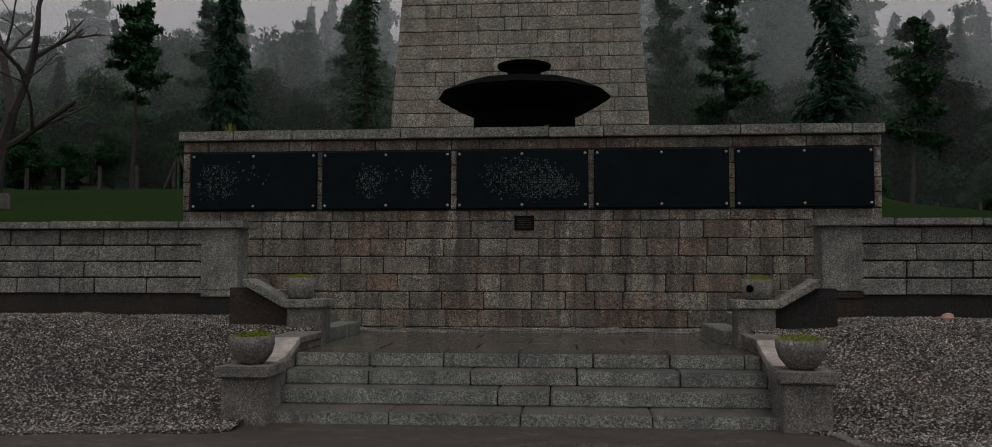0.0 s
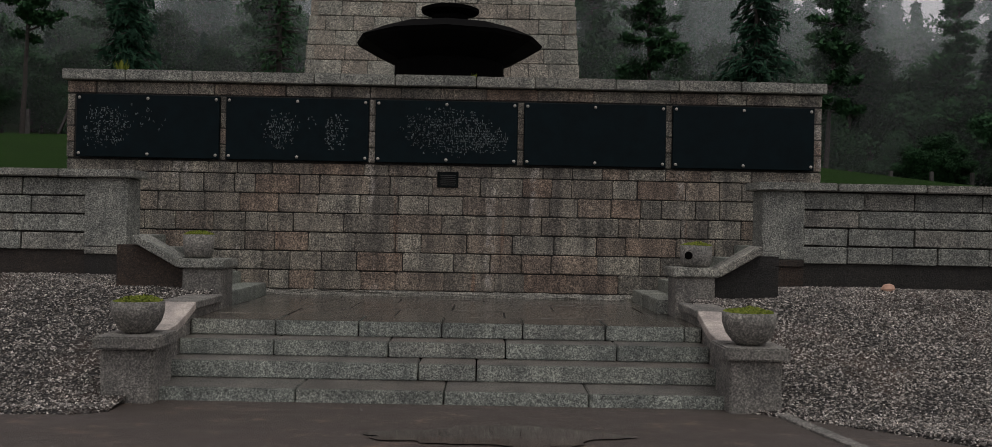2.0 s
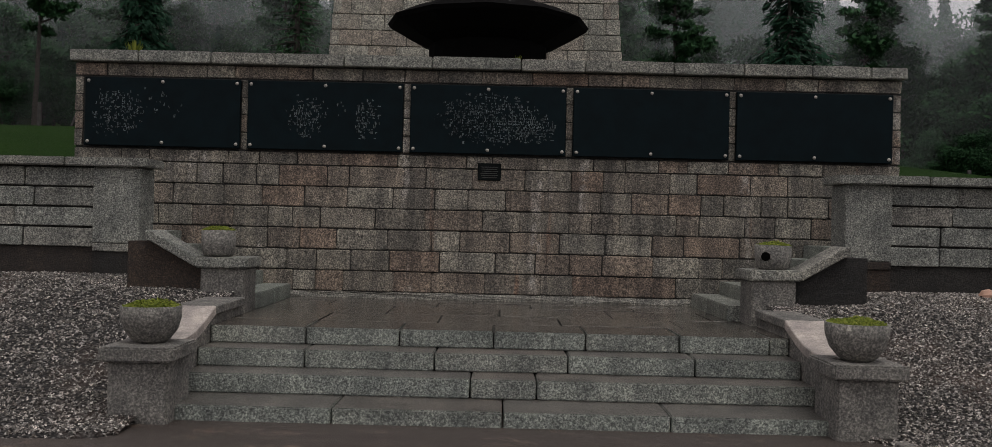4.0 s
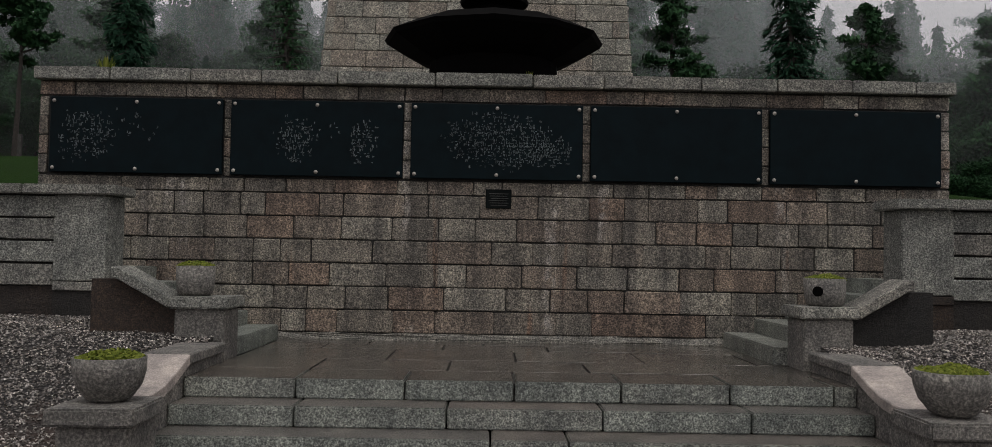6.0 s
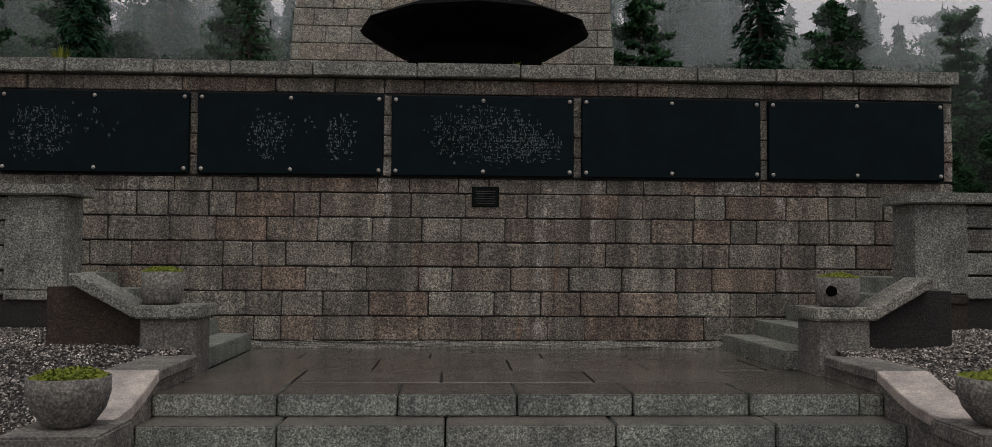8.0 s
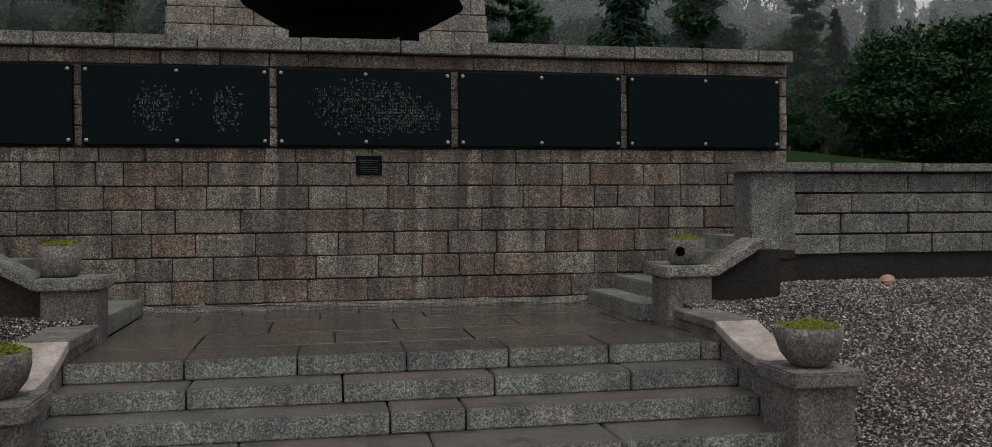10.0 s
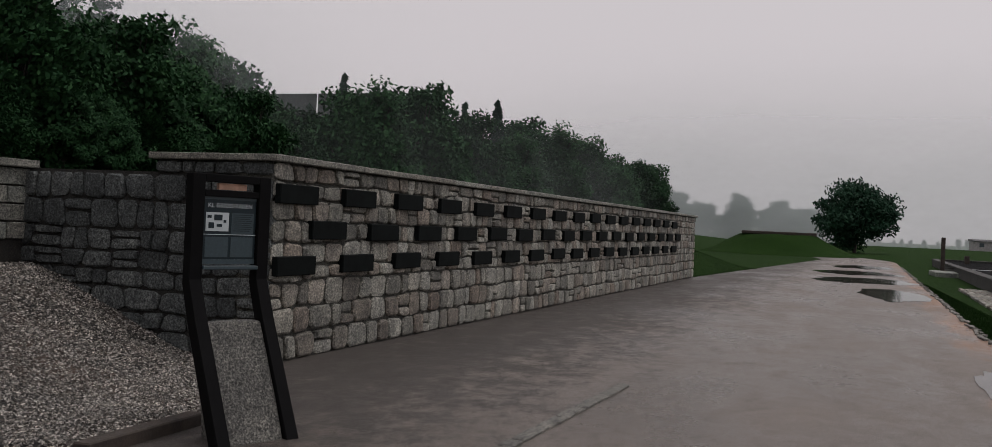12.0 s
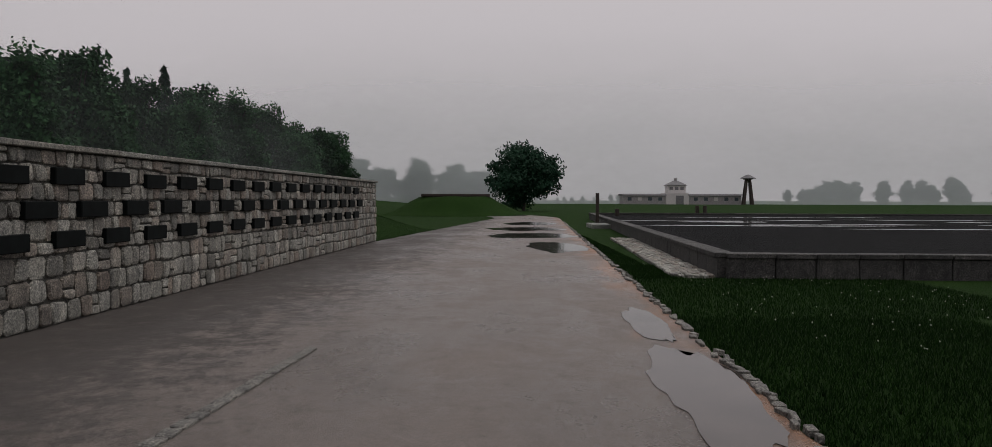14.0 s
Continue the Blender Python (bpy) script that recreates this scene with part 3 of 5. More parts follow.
for k in range(6):
    cx = PL0 + (k - 0.5) * PITCH
    for j in range(4):
        z0 = PL_LO + (PL_HI - PL_LO) * j / 4
        a, b = cx - 0.047, cx + 0.047
        if k == 0:
            a, b = MON_L, MON_L + 0.11
        if k == 5:
            a, b = MON_R - 0.11, MON_R
        block(wall_m, granite_wall, a, b, z0, z0 + (PL_HI - PL_LO) / 4, 0.0, 0.12, 0.006, r)
# blocks on the end faces
for side, x in ((-1, MON_L), (1, MON_R)):
    for i in range(11):
        z0 = BASE_Z + i * (COP_Z - 0.15 - BASE_Z) / 11
        y = 0.13
        while y < 2.3:
            w = min(r.uniform(0.25, 0.5), 2.35 - y)
            bl = block(wall_m, granite_wall, 0, w, z0, z0 + (COP_Z - 0.15 - BASE_Z) / 11, 0, 0.12, 0.006, r)
            bl.rotation_euler = (0, 0, radians(90 * side))
            bl.location = (x - side * 0.06, y + w / 2, bl.location.z)
            y += w
coping = thing("coping", "row of long grey granite coping slabs on the memorial wall", "coping", kind="structure")
x = MON_L - 0.04
rc = random.Random(12)
while x < MON_R + 0.04 - 1e-6:
    w = min(rc.choice([0.72, 0.8, 0.85, 0.86, 0.9, 1.1]), MON_R + 0.04 - x)
    if MON_R + 0.04 - x - w < 0.3:
        w = MON_R + 0.04 - x
    bm = rough_verts(bm_box(x + 0.006, x + w - 0.006, -0.10, 0.5, COP_Z - 0.143, COP_Z + rc.uniform(-0.006, 0.006), 0.01, 2), 0.006, x)
    part("coping_slab", bm, granite_coping, coping)
    x += w
part("terrace_top", bm_box(MON_L, MON_R, 0.5, 6.5, COP_Z - 0.35, COP_Z - 0.1), concrete, coping, "plain stone terrace")

# memorial plaques
plaque_bm = lambda: rough_verts(bm_box(-PW / 2, PW / 2, -0.055, 0.0, PL_LO + 0.012, PL_HI - 0.012, 0.006), 0.002)
TEXTS = {2: ["YSTKICH", "MORDOWANYCH", "OWSKICH", "IOSLO"]}
for k in range(5):
    cx = PL0 + k * PITCH
    words = ("with worn pale lettering" if k in (0, 2) else "with patches of faded lettering" if k == 1 else "with a bare blank face")
    pl = thing("memorial_plaque", "large black stone plaque " + words, "plaque", (cx, 0, 0), group="memorial plaques")
    part("slab", plaque_bm(), plaque_black, pl)
    for sx in (-0.925, 0.0, 0.925):
        for z in (PL_LO + 0.06, PL_HI - 0.06):
            bm = bm_lathe([(0.0, -0.012), (0.018, -0.012), (0.022, 0.0), (0.018, 0.010), (0, 0.014)], 12)
            bmesh.ops.rotate(bm, verts=bm.verts, matrix=Matrix.Rotation(radians(90), 3, "X"))
            bmesh.ops.translate(bm, verts=bm.verts, vec=(sx, -0.06, z))
            part("bolt", bm, bolt_metal, pl, "round metal bolt head", smooth=True)
    # weathered strokes of lettering, thinning out towards the edges of each patch
    rr = random.Random(70 + k)
    patches = {0: [(-0.60, 0.0, 0.40, 0.34, 0.75), (-0.06, 0.1, 0.34, 0.22, 0.15)], 1: [(-0.25, -0.02, 0.27, 0.30, 0.7), (0.50, -0.02, 0.18, 0.32, 0.7), (0.1, 0.1, 0.22, 0.12, 0.15)],
               2: [(0.0, 0.0, 0.70, 0.36, 0.95), (0.56, -0.1, 0.32, 0.22, 0.8)]}.get(k, [])
    if patches:
        for mat, share, nm in ((letter_grey, 0.45, "lettering"), (letter_dim, 0.55, "faded_lettering")):
            bm = bmesh.new()
            zc = (PL_LO + PL_HI) / 2
            for row in range(21):
                z = PL_HI - 0.06 - row * 0.036
                xx = -0.87
                while xx < 0.87:
                    w = rr.uniform(0.012, 0.03)
                    d = sum(s * max(0.0, 1 - (abs((xx - px) / pw) ** 2.2 + abs((z - zc - pz) / ph) ** 2.2)) for px, pz, pw, ph, s in patches)
                    if rr.random() < d * share * 1.25:
                        hgt = rr.uniform(0.012, 0.03)
                        for q in range(rr.choice([1, 2, 2, 3])):
                            ox, oz = rr.uniform(0, w), rr.uniform(-0.01, 0.012)
                            tw, th = (rr.uniform(0.005, 0.009), hgt) if rr.random() < 0.6 else (w * 0.8, rr.uniform(0.005, 0.009))
                            bm_box(xx + ox, xx + ox + tw, -0.0575, -0.052, z + oz, z + oz + th, bm=bm)
                    xx += w + 0.008
            tagged(part(nm, bm, mat, pl, "weathered pale remains of carved letters"), kind="stuff")
    for row, words in enumerate(TEXTS.get(k, [])):
        cu = bpy.data.curves.new("carved_word", "FONT")
        cu.body, cu.size, cu.extrude, cu.align_x = words, 0.118, 0.002, "CENTER"
        tmp = bpy.data.objects.new("carved_word", cu)
        scene.collection.objects.link(tmp)
        me = bpy.data.meshes.new_from_object(tmp.evaluated_get(bpy.context.evaluated_depsgraph_get()))
        bpy.data.objects.remove(tmp)
        me.materials.clear()
        me.materials.append(plaque_black)
        ob = new("carved_word", me)
        ob.parent = pl
        ob.matrix_basis = pose(-0.22 + 0.03 * row, -0.0595, PL_HI - 0.33 - row * 0.122, 90)
        tagged(ob, "worn dark carved word", kind="stuff")

plate = thing("bronze_plate", "small dark bronze inscription plate fixed to the granite wall", "plate", (0.036, 0, 2.195))
part("plate", bm_box(-0.145, 0.145, -0.02, 0.02, -0.108, 0.108, 0.005), bronze, plate)
for j in range(6):
    part("inscription_line", bm_box(-0.11 + 0.01 * (j % 3), 0.11 - 0.013 * (j % 2), -0.0225, -0.019, 0.055 - j * 0.026, 0.062 - j * 0.026), wood_grey, plate)


# ---- black fire bowl and obelisk on the terrace ----
bowl = thing("fire_bowl", "huge matt black faceted fire bowl on a round base", "fire bowl", (-0.05, 1.64, COP_Z - 0.1))
bowl.scale = (1.13, 1.13, 1.13)
part("base", bm_lathe([(0, 0), (0.76, 0), (0.74, 0.52), (0, 0.52)], 24), bowl_black, bowl)
part("dish", bm_lathe([(0, 0.46), (0.74, 0.48), (0.95, 0.56), (1.24, 0.72), (1.27, 0.77), (0.95, 0.92), (0.5, 1.0), (0, 1.01)], 12), bowl_black, bowl)
part("neck", bm_lathe([(0, 0.95), (0.27, 0.97), (0.24, 1.05), (0.25, 1.17), (0, 1.17)], 20), bowl_black, bowl)
part("lid", bm_lathe([(0, 1.14), (0.25, 1.15), (0.39, 1.20), (0.40, 1.24), (0.3, 1.275), (0, 1.285)], 20), bowl_black, bowl)

OB_Y, OB_X, OB_Z0 = 4.5, -0.32, COP_Z - 0.1
obelisk = thing("obelisk", "tapering light granite obelisk tower built of coursed blocks", "obelisk", (OB_X, OB_Y, OB_Z0))
half = lambda h: 2.62 - 0.068 * h
bm = bmesh.new()
vs = []
for h in (0.0, 12.0):
    w = half(h) - 0.02
    vs.append([bm.verts.new(p) for p in ((-w, half(0) - half(h) + 0.02, h), (w, half(0) - half(h) + 0.02, h), (w, 2 * half(0) - (half(0) - half(h)), h), (-w, 2 * half(0) - (half(0) - half(h)), h))])
bm.faces.new(vs[1])
for i in range(4):
    bm.faces.new((vs[0][i], vs[0][(i + 1) % 4], vs[1][(i + 1) % 4], vs[1][i]))
part("core", bm, mortar_pale, obelisk, "recessed mortar joints")
r = random.Random(9)
h = 0.0
while h < 5.0:
    dh = 0.28
    for turn, ox, oy in ((0, 0, 0), (90, 1, 0), (-90, -1, 0)):
        w = half(h)
        x = -w
        while x < w - 1e-6:
            bw = min(r.uniform(0.3, 0.72), w - x)
            if w - x - bw < 0.2:
                bw = w - x
            lean = half(0) - half(h + dh / 2)
            bl = block(obelisk, granite_obelisk, x, x + bw, h, h + dh, lean, 0.14, 0.006, r)
            bl.rotation_euler = (-0.068, 0, 0)
            if turn:
                bl.matrix_basis = Matrix.Translation((0, half(0), 0)) @ Matrix.Rotation(radians(turn), 4, "Z") @ Matrix.Translation((0, -half(0), 0)) @ bl.matrix_basis
            x += bw
    h += dh

# a tuft of weeds on the coping
def tuft(name, at, n_, size, mat, label, seed, stem=True):
    rr = random.Random(seed)
    bm = bmesh.new()
    for i in range(n_):
        a, q = rr.uniform(0, 6.28), rr.uniform(0, size * 0.5)
        c = Vector((math.cos(a) * q, math.sin(a) * q, 0))
        tip = c * 1.7 + Vector((0, 0, size * rr.uniform(0.5, 1.1)))
        sidev = Vector((-math.sin(a), math.cos(a), 0)) * size * 0.05
        mid_ = (c + tip) / 2 + Vector((0, 0, size * 0.08))
        bm.faces.new([bm.verts.new(v) for v in (c - sidev, c + sidev, mid_ + sidev * 1.4, tip, mid_ - sidev * 1.4)])
    bmesh.ops.translate(bm, verts=bm.verts, vec=at)
    return solid(name, bm, mat, label, "weed")


tuft("weed_tuft", (-4.5, 0.15, COP_Z), 40, 0.16, moss, "small yellow-green weed growing on the coping", 3)
tuft("weed_tuft", (0.36, 0.1, COP_Z), 24, 0.08, moss, "tiny dry weed growing on the coping", 4)


# ---- landing and steps ----
landing = thing("landing", "wet dark granite paving slabs before the memorial wall", "paving", kind="structure")
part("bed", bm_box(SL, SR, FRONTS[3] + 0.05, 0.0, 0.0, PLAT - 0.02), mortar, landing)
r = random.Random(77)
for y0, y1, joints in ((FRONTS[3] + 0.62, -1.92, (0.0, 0.165, 0.385, 0.615, 0.84, 1.0)), (-1.92, -0.98, (0.0, 0.27, 0.5, 0.73, 0.93, 1.0)), (-0.98, -0.42, (0.0, 0.12, 0.36, 0.57, 0.80, 1.0)), (-0.42, 0.0, (0.0, 0.2, 0.44, 0.68, 0.9, 1.0))):
    for a, b in zip(joints, joints[1:]):
        bm = bm_box(SL + (SR - SL) * a + 0.010, SL + (SR - SL) * b - 0.010, y0 + 0.012, y1 - 0.012, PLAT - 0.08, PLAT + r.uniform(-0.003, 0.004), 0.002)
        part("paving_slab", bm, granite_wet, landing)


def step_row(name, y0, y1, z0, z1, joints, mat_top, label):
    row = thing(name, label, "step", kind="structure")
    for a, b in zip(joints, joints[1:]):
        bm = rough_verts(bm_box(a + 0.007, b - 0.007, y0, y1, z0, z1, 0.010, 2), 0.004, a)
        bm.normal_update()
        for f in bm.faces:
            f.material_index = 1 if f.normal.z > 0.7 else 0
        part("step_block", bm, [granite_step, mat_top], row)
    return row


tread_damp = stone_material("tread_damp", (0.095, 0.093, 0.086), (0.12, 0.117, 0.108), (0.15, 0.147, 0.137), rough=0.28, warm_amount=0.15, speck=90, bump=0.2)
along = lambda *f: [SL] + [SL + (SR - SL) * k for k in f] + [SR]
step_row("step_1", FRONTS[0], FRONTS[1] + 0.05, -0.05, TOPS[0], along(0.255, 0.507, 0.754), tread_damp, "lowest grey granite step of four long blocks")
step_row("step_2", FRONTS[1], FRONTS[2] + 0.05, TOPS[0] + 0.002, TOPS[1], along(0.455, 0.56), tread_damp, "grey granite step with one short block in its middle")
step_row("step_3", FRONTS[2], FRONTS[3] + 0.05, TOPS[1] + 0.002, TOPS[2], along(0.178, 0.393, 0.614, 0.824), tread_damp, "damp grey granite step of long blocks")
step_row("step_4", FRONTS[3], FRONTS[3] + 0.62, TOPS[2] + 0.002, TOPS[3], along(0.166, 0.328, 0.49, 0.6485, 0.81, 0.965), granite_wet, "uppermost wet granite step at the edge of the landing")


# ---- cheeks, pillars and side stairs ----
def half_side(s):
    """s = -1 for one side of the flight, 1 for the other."""
    X = lambda d: STEP_C + s * d
    lo_hi = lambda a, b: (min(X(a), X(b)), max(X(a), X(b)))
    inner = 2.573
    ck = thing("cheek_wall", "grey granite cheek wall with sloping cap beside the steps", "cheek wall", kind="structure")
    a, b = lo_hi(inner, inner + 0.31)
    part("body", bm_prism([(-4.2, 0.0), (-4.2, 0.46), (-3.85, 0.50), (-3.3, 0.668), (-2.1, 0.668), (-2.1, 0.0)], a, b, "x"), concrete, ck)
    a, b = lo_hi(inner - 0.05, inner + 0.33)
    part("sloping_cap", bm_prism([(-4.22, 0.47), (-4.22, 0.562), (-4.05, 0.566), (-3.85, 0.588), (-3.62, 0.645), (-3.30, 0.752), (-3.30, 0.672), (-3.62, 0.56), (-3.85, 0.505)], a, b, "x", 0.008), concrete_pale, ck, "smooth pale sloping cap")
    part("level_cap", bm_prism([(-3.29, 0.672), (-3.29, 0.752), (-2.36, 0.757), (-2.36, 0.675)], a, b, "x", 0.01), concrete, ck)
    fp = thing("front_pillar", "squat granite pillar with a square cap slab beside the steps", "pillar", group="stair pillars")
    f0, f1 = (2.39, 2.945) if s < 0 else (2.435, 3.0)
    a, b = lo_hi(f0 + 0.055, f1 - 0.055)
    part("body", rough_verts(bm_box(a, b, -4.69, -4.2, -0.05, 0.452, 0.012, 2), 0.006), concrete, fp)
    a, b = lo_hi(f0, f1)
    part("cap", rough_verts(bm_box(a, b, -4.75, -4.2, 0.456, 0.565, 0.014, 2), 0.006), concrete, fp)
    q = 2.783 if s < 0 else 2.727
    bp = thing("rear_pillar", "granite pillar with a cap slab at the foot of the side stairs", "pillar", group="stair pillars")
    a, b = lo_hi(q - 0.22, q + 0.22)
    part("body", rough_verts(bm_box(a, b, -2.29, -1.84, 0.3, 1.036, 0.012, 2), 0.006), concrete, bp)
    a, b = lo_hi(q - 0.265, q + 0.265)
    part("cap", rough_verts(bm_box(a, b, -2.335, -1.79, 1.04, 1.142, 0.014, 2), 0.006), granite_coping, bp)
    cap2 = thing("stair_cheek", "sloping granite cap on a dark cheek wall along the side stairs", "cheek wall", kind="structure")
    e = 3.51 if s < 0 else 3.43
    prof = [(X(q + 0.2), 1.03), (X(q + 0.265), 1.03), (X(e), 1.285), (X(e + 0.25), 1.285), (X(e + 0.25), 0.5), (X(q + 0.2), 0.5)]
    # Near-black body: the cheek's deep shade is put into its colour.
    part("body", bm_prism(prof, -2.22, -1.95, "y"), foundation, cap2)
    prof = [(X(q + 0.268), 1.04), (X(q + 0.268), 1.142), (X(e), 1.395), (X(e + 0.05), 1.395), (X(e + 0.05), 1.29), (X(e), 1.29)]
    part("sloping_cap", bm_prism(prof, -2.31, -1.90, "y", 0.01), granite_coping, cap2)
    # side stairs climb away from the landing
    d0 = 2.61 if s < 0 else 2.385
    for k in range(5):
        st = thing("side_step", "grey granite step of the side stairs", "step", kind="structure")
        a, b = lo_hi(d0 + 0.345 * k, d0 + 0.345 * (k + 1) + 0.05)
        y0 = -1.83
        top = PLAT + 0.158 * (k + 1)
        if k < 1:
            part("step_block", rough_verts(bm_box(a, b, y0, -0.85, PLAT - 0.02, top, 0.012, 2), 0.006), granite_step, st)
            part("step_block", rough_verts(bm_box(a, b, -0.84, -0.004, PLAT - 0.02, top, 0.012, 2), 0.006), granite_step, st)
        else:
            part("step_block", rough_verts(bm_box(a, b, y0 if k < 3 else -1.2, -0.004, PLAT - 0.02, top, 0.012, 2), 0.006), granite_step, st)


half_side(-1)
half_side(1)


# ---- planted bowls ----
def planter(at, radius, height, kind_, label, hole=None):
    th = thing("planter", label, "planter", at, group="planted stone bowls")
    if kind_ == "bowl":
        prof = [(0, 0), (radius * 0.42, 0.0), (radius * 0.62, height * 0.10), (radius * 0.86, height * 0.36), (radius * 0.98, height * 0.68), (radius, height), (radius * 0.9, height), (radius * 0.86, height * 0.8), (0, height * 0.8)]
    else:
        prof = [(0, 0), (radius * 0.72, 0), (radius * 0.85, height * 0.12), (radius * 0.93, height * 0.35), (radius * 0.95, height), (radius * 0.84, height), (radius * 0.82, height * 0.85), (0, height * 0.85)]
    part("bowl", rough_verts(bm_lathe(prof, 36), 0.008, at[0]), concrete, th, smooth=True)
    rr = random.Random(int(at[0] * 100))
    bm = bmesh.new()
    top = height * (0.84 if kind_ == "bowl" else 0.86)
    for i in range(1500 if kind_ == "bowl" else 700):
        a, q = rr.uniform(0, 6.283), radius * 0.93 * math.sqrt(rr.random())
        h_ = (height * 0.26 + 0.025 * noise.noise(Vector((q * 9 * math.cos(a), q * 9 * math.sin(a), at[0])))) * (1.15 - 0.6 * (q / radius) ** 2)
        c = Vector((q * math.cos(a), q * math.sin(a), top + h_ * rr.uniform(0.6, 1.0)))
        u = Vector((rr.uniform(-1, 1), rr.uniform(-1, 1), rr.uniform(-0.6, 0.8))).normalized() * rr.uniform(0.009, 0.017)
        w = u.orthogonal().normalized() * rr.uniform(0.005, 0.010)
        bm.faces.new([bm.verts.new(v) for v in (c - u, c + w, c + u, c - w)])
    part("sedum", bm, moss, th, "low yellow-green cushion plants")
    part("soil", bm_lathe([(0, top - 0.02), (radius * 0.85, top - 0.02), (radius * 0.8, top + height * 0.07), (0, top + height * 0.12)], 24), soil, th)
    if hole:
        # Black disc stands in for the shaded inside of the drain hole.
        bm = bm_lathe([(0, 0), (0.045, 0), (0.045, 0.02), (0, 0.02)], 18)
        bmesh.ops.rotate(bm, verts=bm.verts, matrix=Matrix.Rotation(radians(90), 3, "X"))
        bmesh.ops.rotate(bm, verts=bm.verts, matrix=Matrix.Rotation(radians(hole), 3, "Z"))
        k = radians(hole)
        bmesh.ops.translate(bm, verts=bm.verts, vec=(math.sin(k) * (radius * 0.93), -math.cos(k) * radius * 0.93, height * 0.55))
        part("hole", bm, bowl_black, th, "round black drain hole")
    return th


planter((-2.475, -4.42, 0.565), 0.228, 0.285, "bowl", "round grey concrete bowl with yellow-green sedum on its pillar")
planter((2.915, -4.47, 0.565), 0.235, 0.285, "bowl", "round grey concrete bowl brimming with yellow-green sedum")
planter((-2.70, -2.04, 1.142), 0.182, 0.27, "tub", "straight-sided stone tub with sparse green moss")
planter((2.99, -2.03, 1.142), 0.195, 0.25, "tub", "straight-sided stone tub with a round hole and thin moss", hole=-38)


# ---- wing walls with piers ----
def wing(s, far):
    X = lambda d: STEP_C + s * d
    w = thing("wall_wing", "low retaining wall of grey rock-faced granite with coping slabs", "wall", kind="structure")
    o = 3.795 if s < 0 else 3.575
    inner, outer = o + 0.585, far
    x0, x1 = sorted((X(inner), X(outer)))
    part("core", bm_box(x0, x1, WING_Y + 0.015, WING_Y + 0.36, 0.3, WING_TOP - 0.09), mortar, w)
    part("footing", rough_verts(bm_box(x0, x1, WING_Y + 0.01, WING_Y + 0.3, 0.2, 1.185), 0.004), foundation, w, "damp rusty footing, darkened to carry deep shade")
    rr = random.Random(int(50 + s))
    for i in range(4):
        z0 = 1.19 + i * (WING_TOP - 0.10 - 1.19) / 4
        course(w, granite_wing, x0, x1, z0, z0 + (WING_TOP - 0.10 - 1.19) / 4, WING_Y - 0.02, 0.45, 0.82, rr, 0.14, 0.009)
    x = min(X(o), X(outer))
    end = max(X(o), X(outer))
    while x < end - 1e-6:
        cw = min(rr.uniform(0.82, 1.1), end - x)
        if end - x - cw < 0.4:
            cw = end - x
        part("coping_slab", rough_verts(bm_box(x + 0.006, x + cw - 0.006, WING_Y - 0.12, WING_Y + 0.42, WING_TOP - 0.095, WING_TOP + rr.uniform(-0.004, 0.004), 0.012, 2), 0.005, x), granite_coping, w)
        x += cw
    p = thing("pier", "granite pier at the end of the wing wall", "pier", kind="structure")
    a, b = sorted((X(o + 0.09), X(inner + 0.01)))
    part("shaft", rough_verts(bm_box(a, b, WING_Y - 0.05, WING_Y + 0.36, 1.24, WING_TOP - 0.097, 0.01, 2), 0.004), granite_wing, p)
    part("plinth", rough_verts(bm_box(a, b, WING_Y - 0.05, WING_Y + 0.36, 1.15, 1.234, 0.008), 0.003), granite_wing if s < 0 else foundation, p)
    part("footing", bm_box(a, b, WING_Y - 0.03, WING_Y + 0.34, 0.2, 1.147), foundation, p, "damp footing, darkened to carry deep shade")
    return w


wing(-1, 10.5)
wing(1, RET_X - STEP_C + 0.1)


# ---- gravel banks ----
def piecewise(x, knots):
    for (xa, ya), (xb, yb) in zip(knots, knots[1:]):
        if x <= xb:
            return ya + (yb - ya) * max(0.0, (x - xa) / (xb - xa))
    return knots[-1][1]


def gravel_front(x):
    """The ragged foot of the banks."""
    return piecewise(x, ((-11.0, -5.6), (-4.5, -5.4), (-2.6, -5.2), (-2.2, -4.8), (2.9, -4.7), (3.3, -5.0), (4.0, -5.55), (4.5, -6.1), (5.5, -6.2), (RET_X, RUB_Y - 0.05)))


def gravel_height(x, y):
    """Flat by the foot, then a slope up to the footing of the wing walls."""
    y0 = piecewise(x, ((-11.0, -5.3), (-2.6, -4.9), (2.9, -4.7), (4.5, -5.2), (6.0, -4.9), (RET_X, -4.25)))
    z = 0.02 + 0.92 * smooth01(0.10 + 0.86 * (y - y0) / (WING_Y - y0)) * (1 if y > y0 else 0) - (0.026 if y > y0 else 0)
    return max(z, 0.02) + 0.035 * noise.noise(Vector((x * 1.3, y * 1.3, 5)))


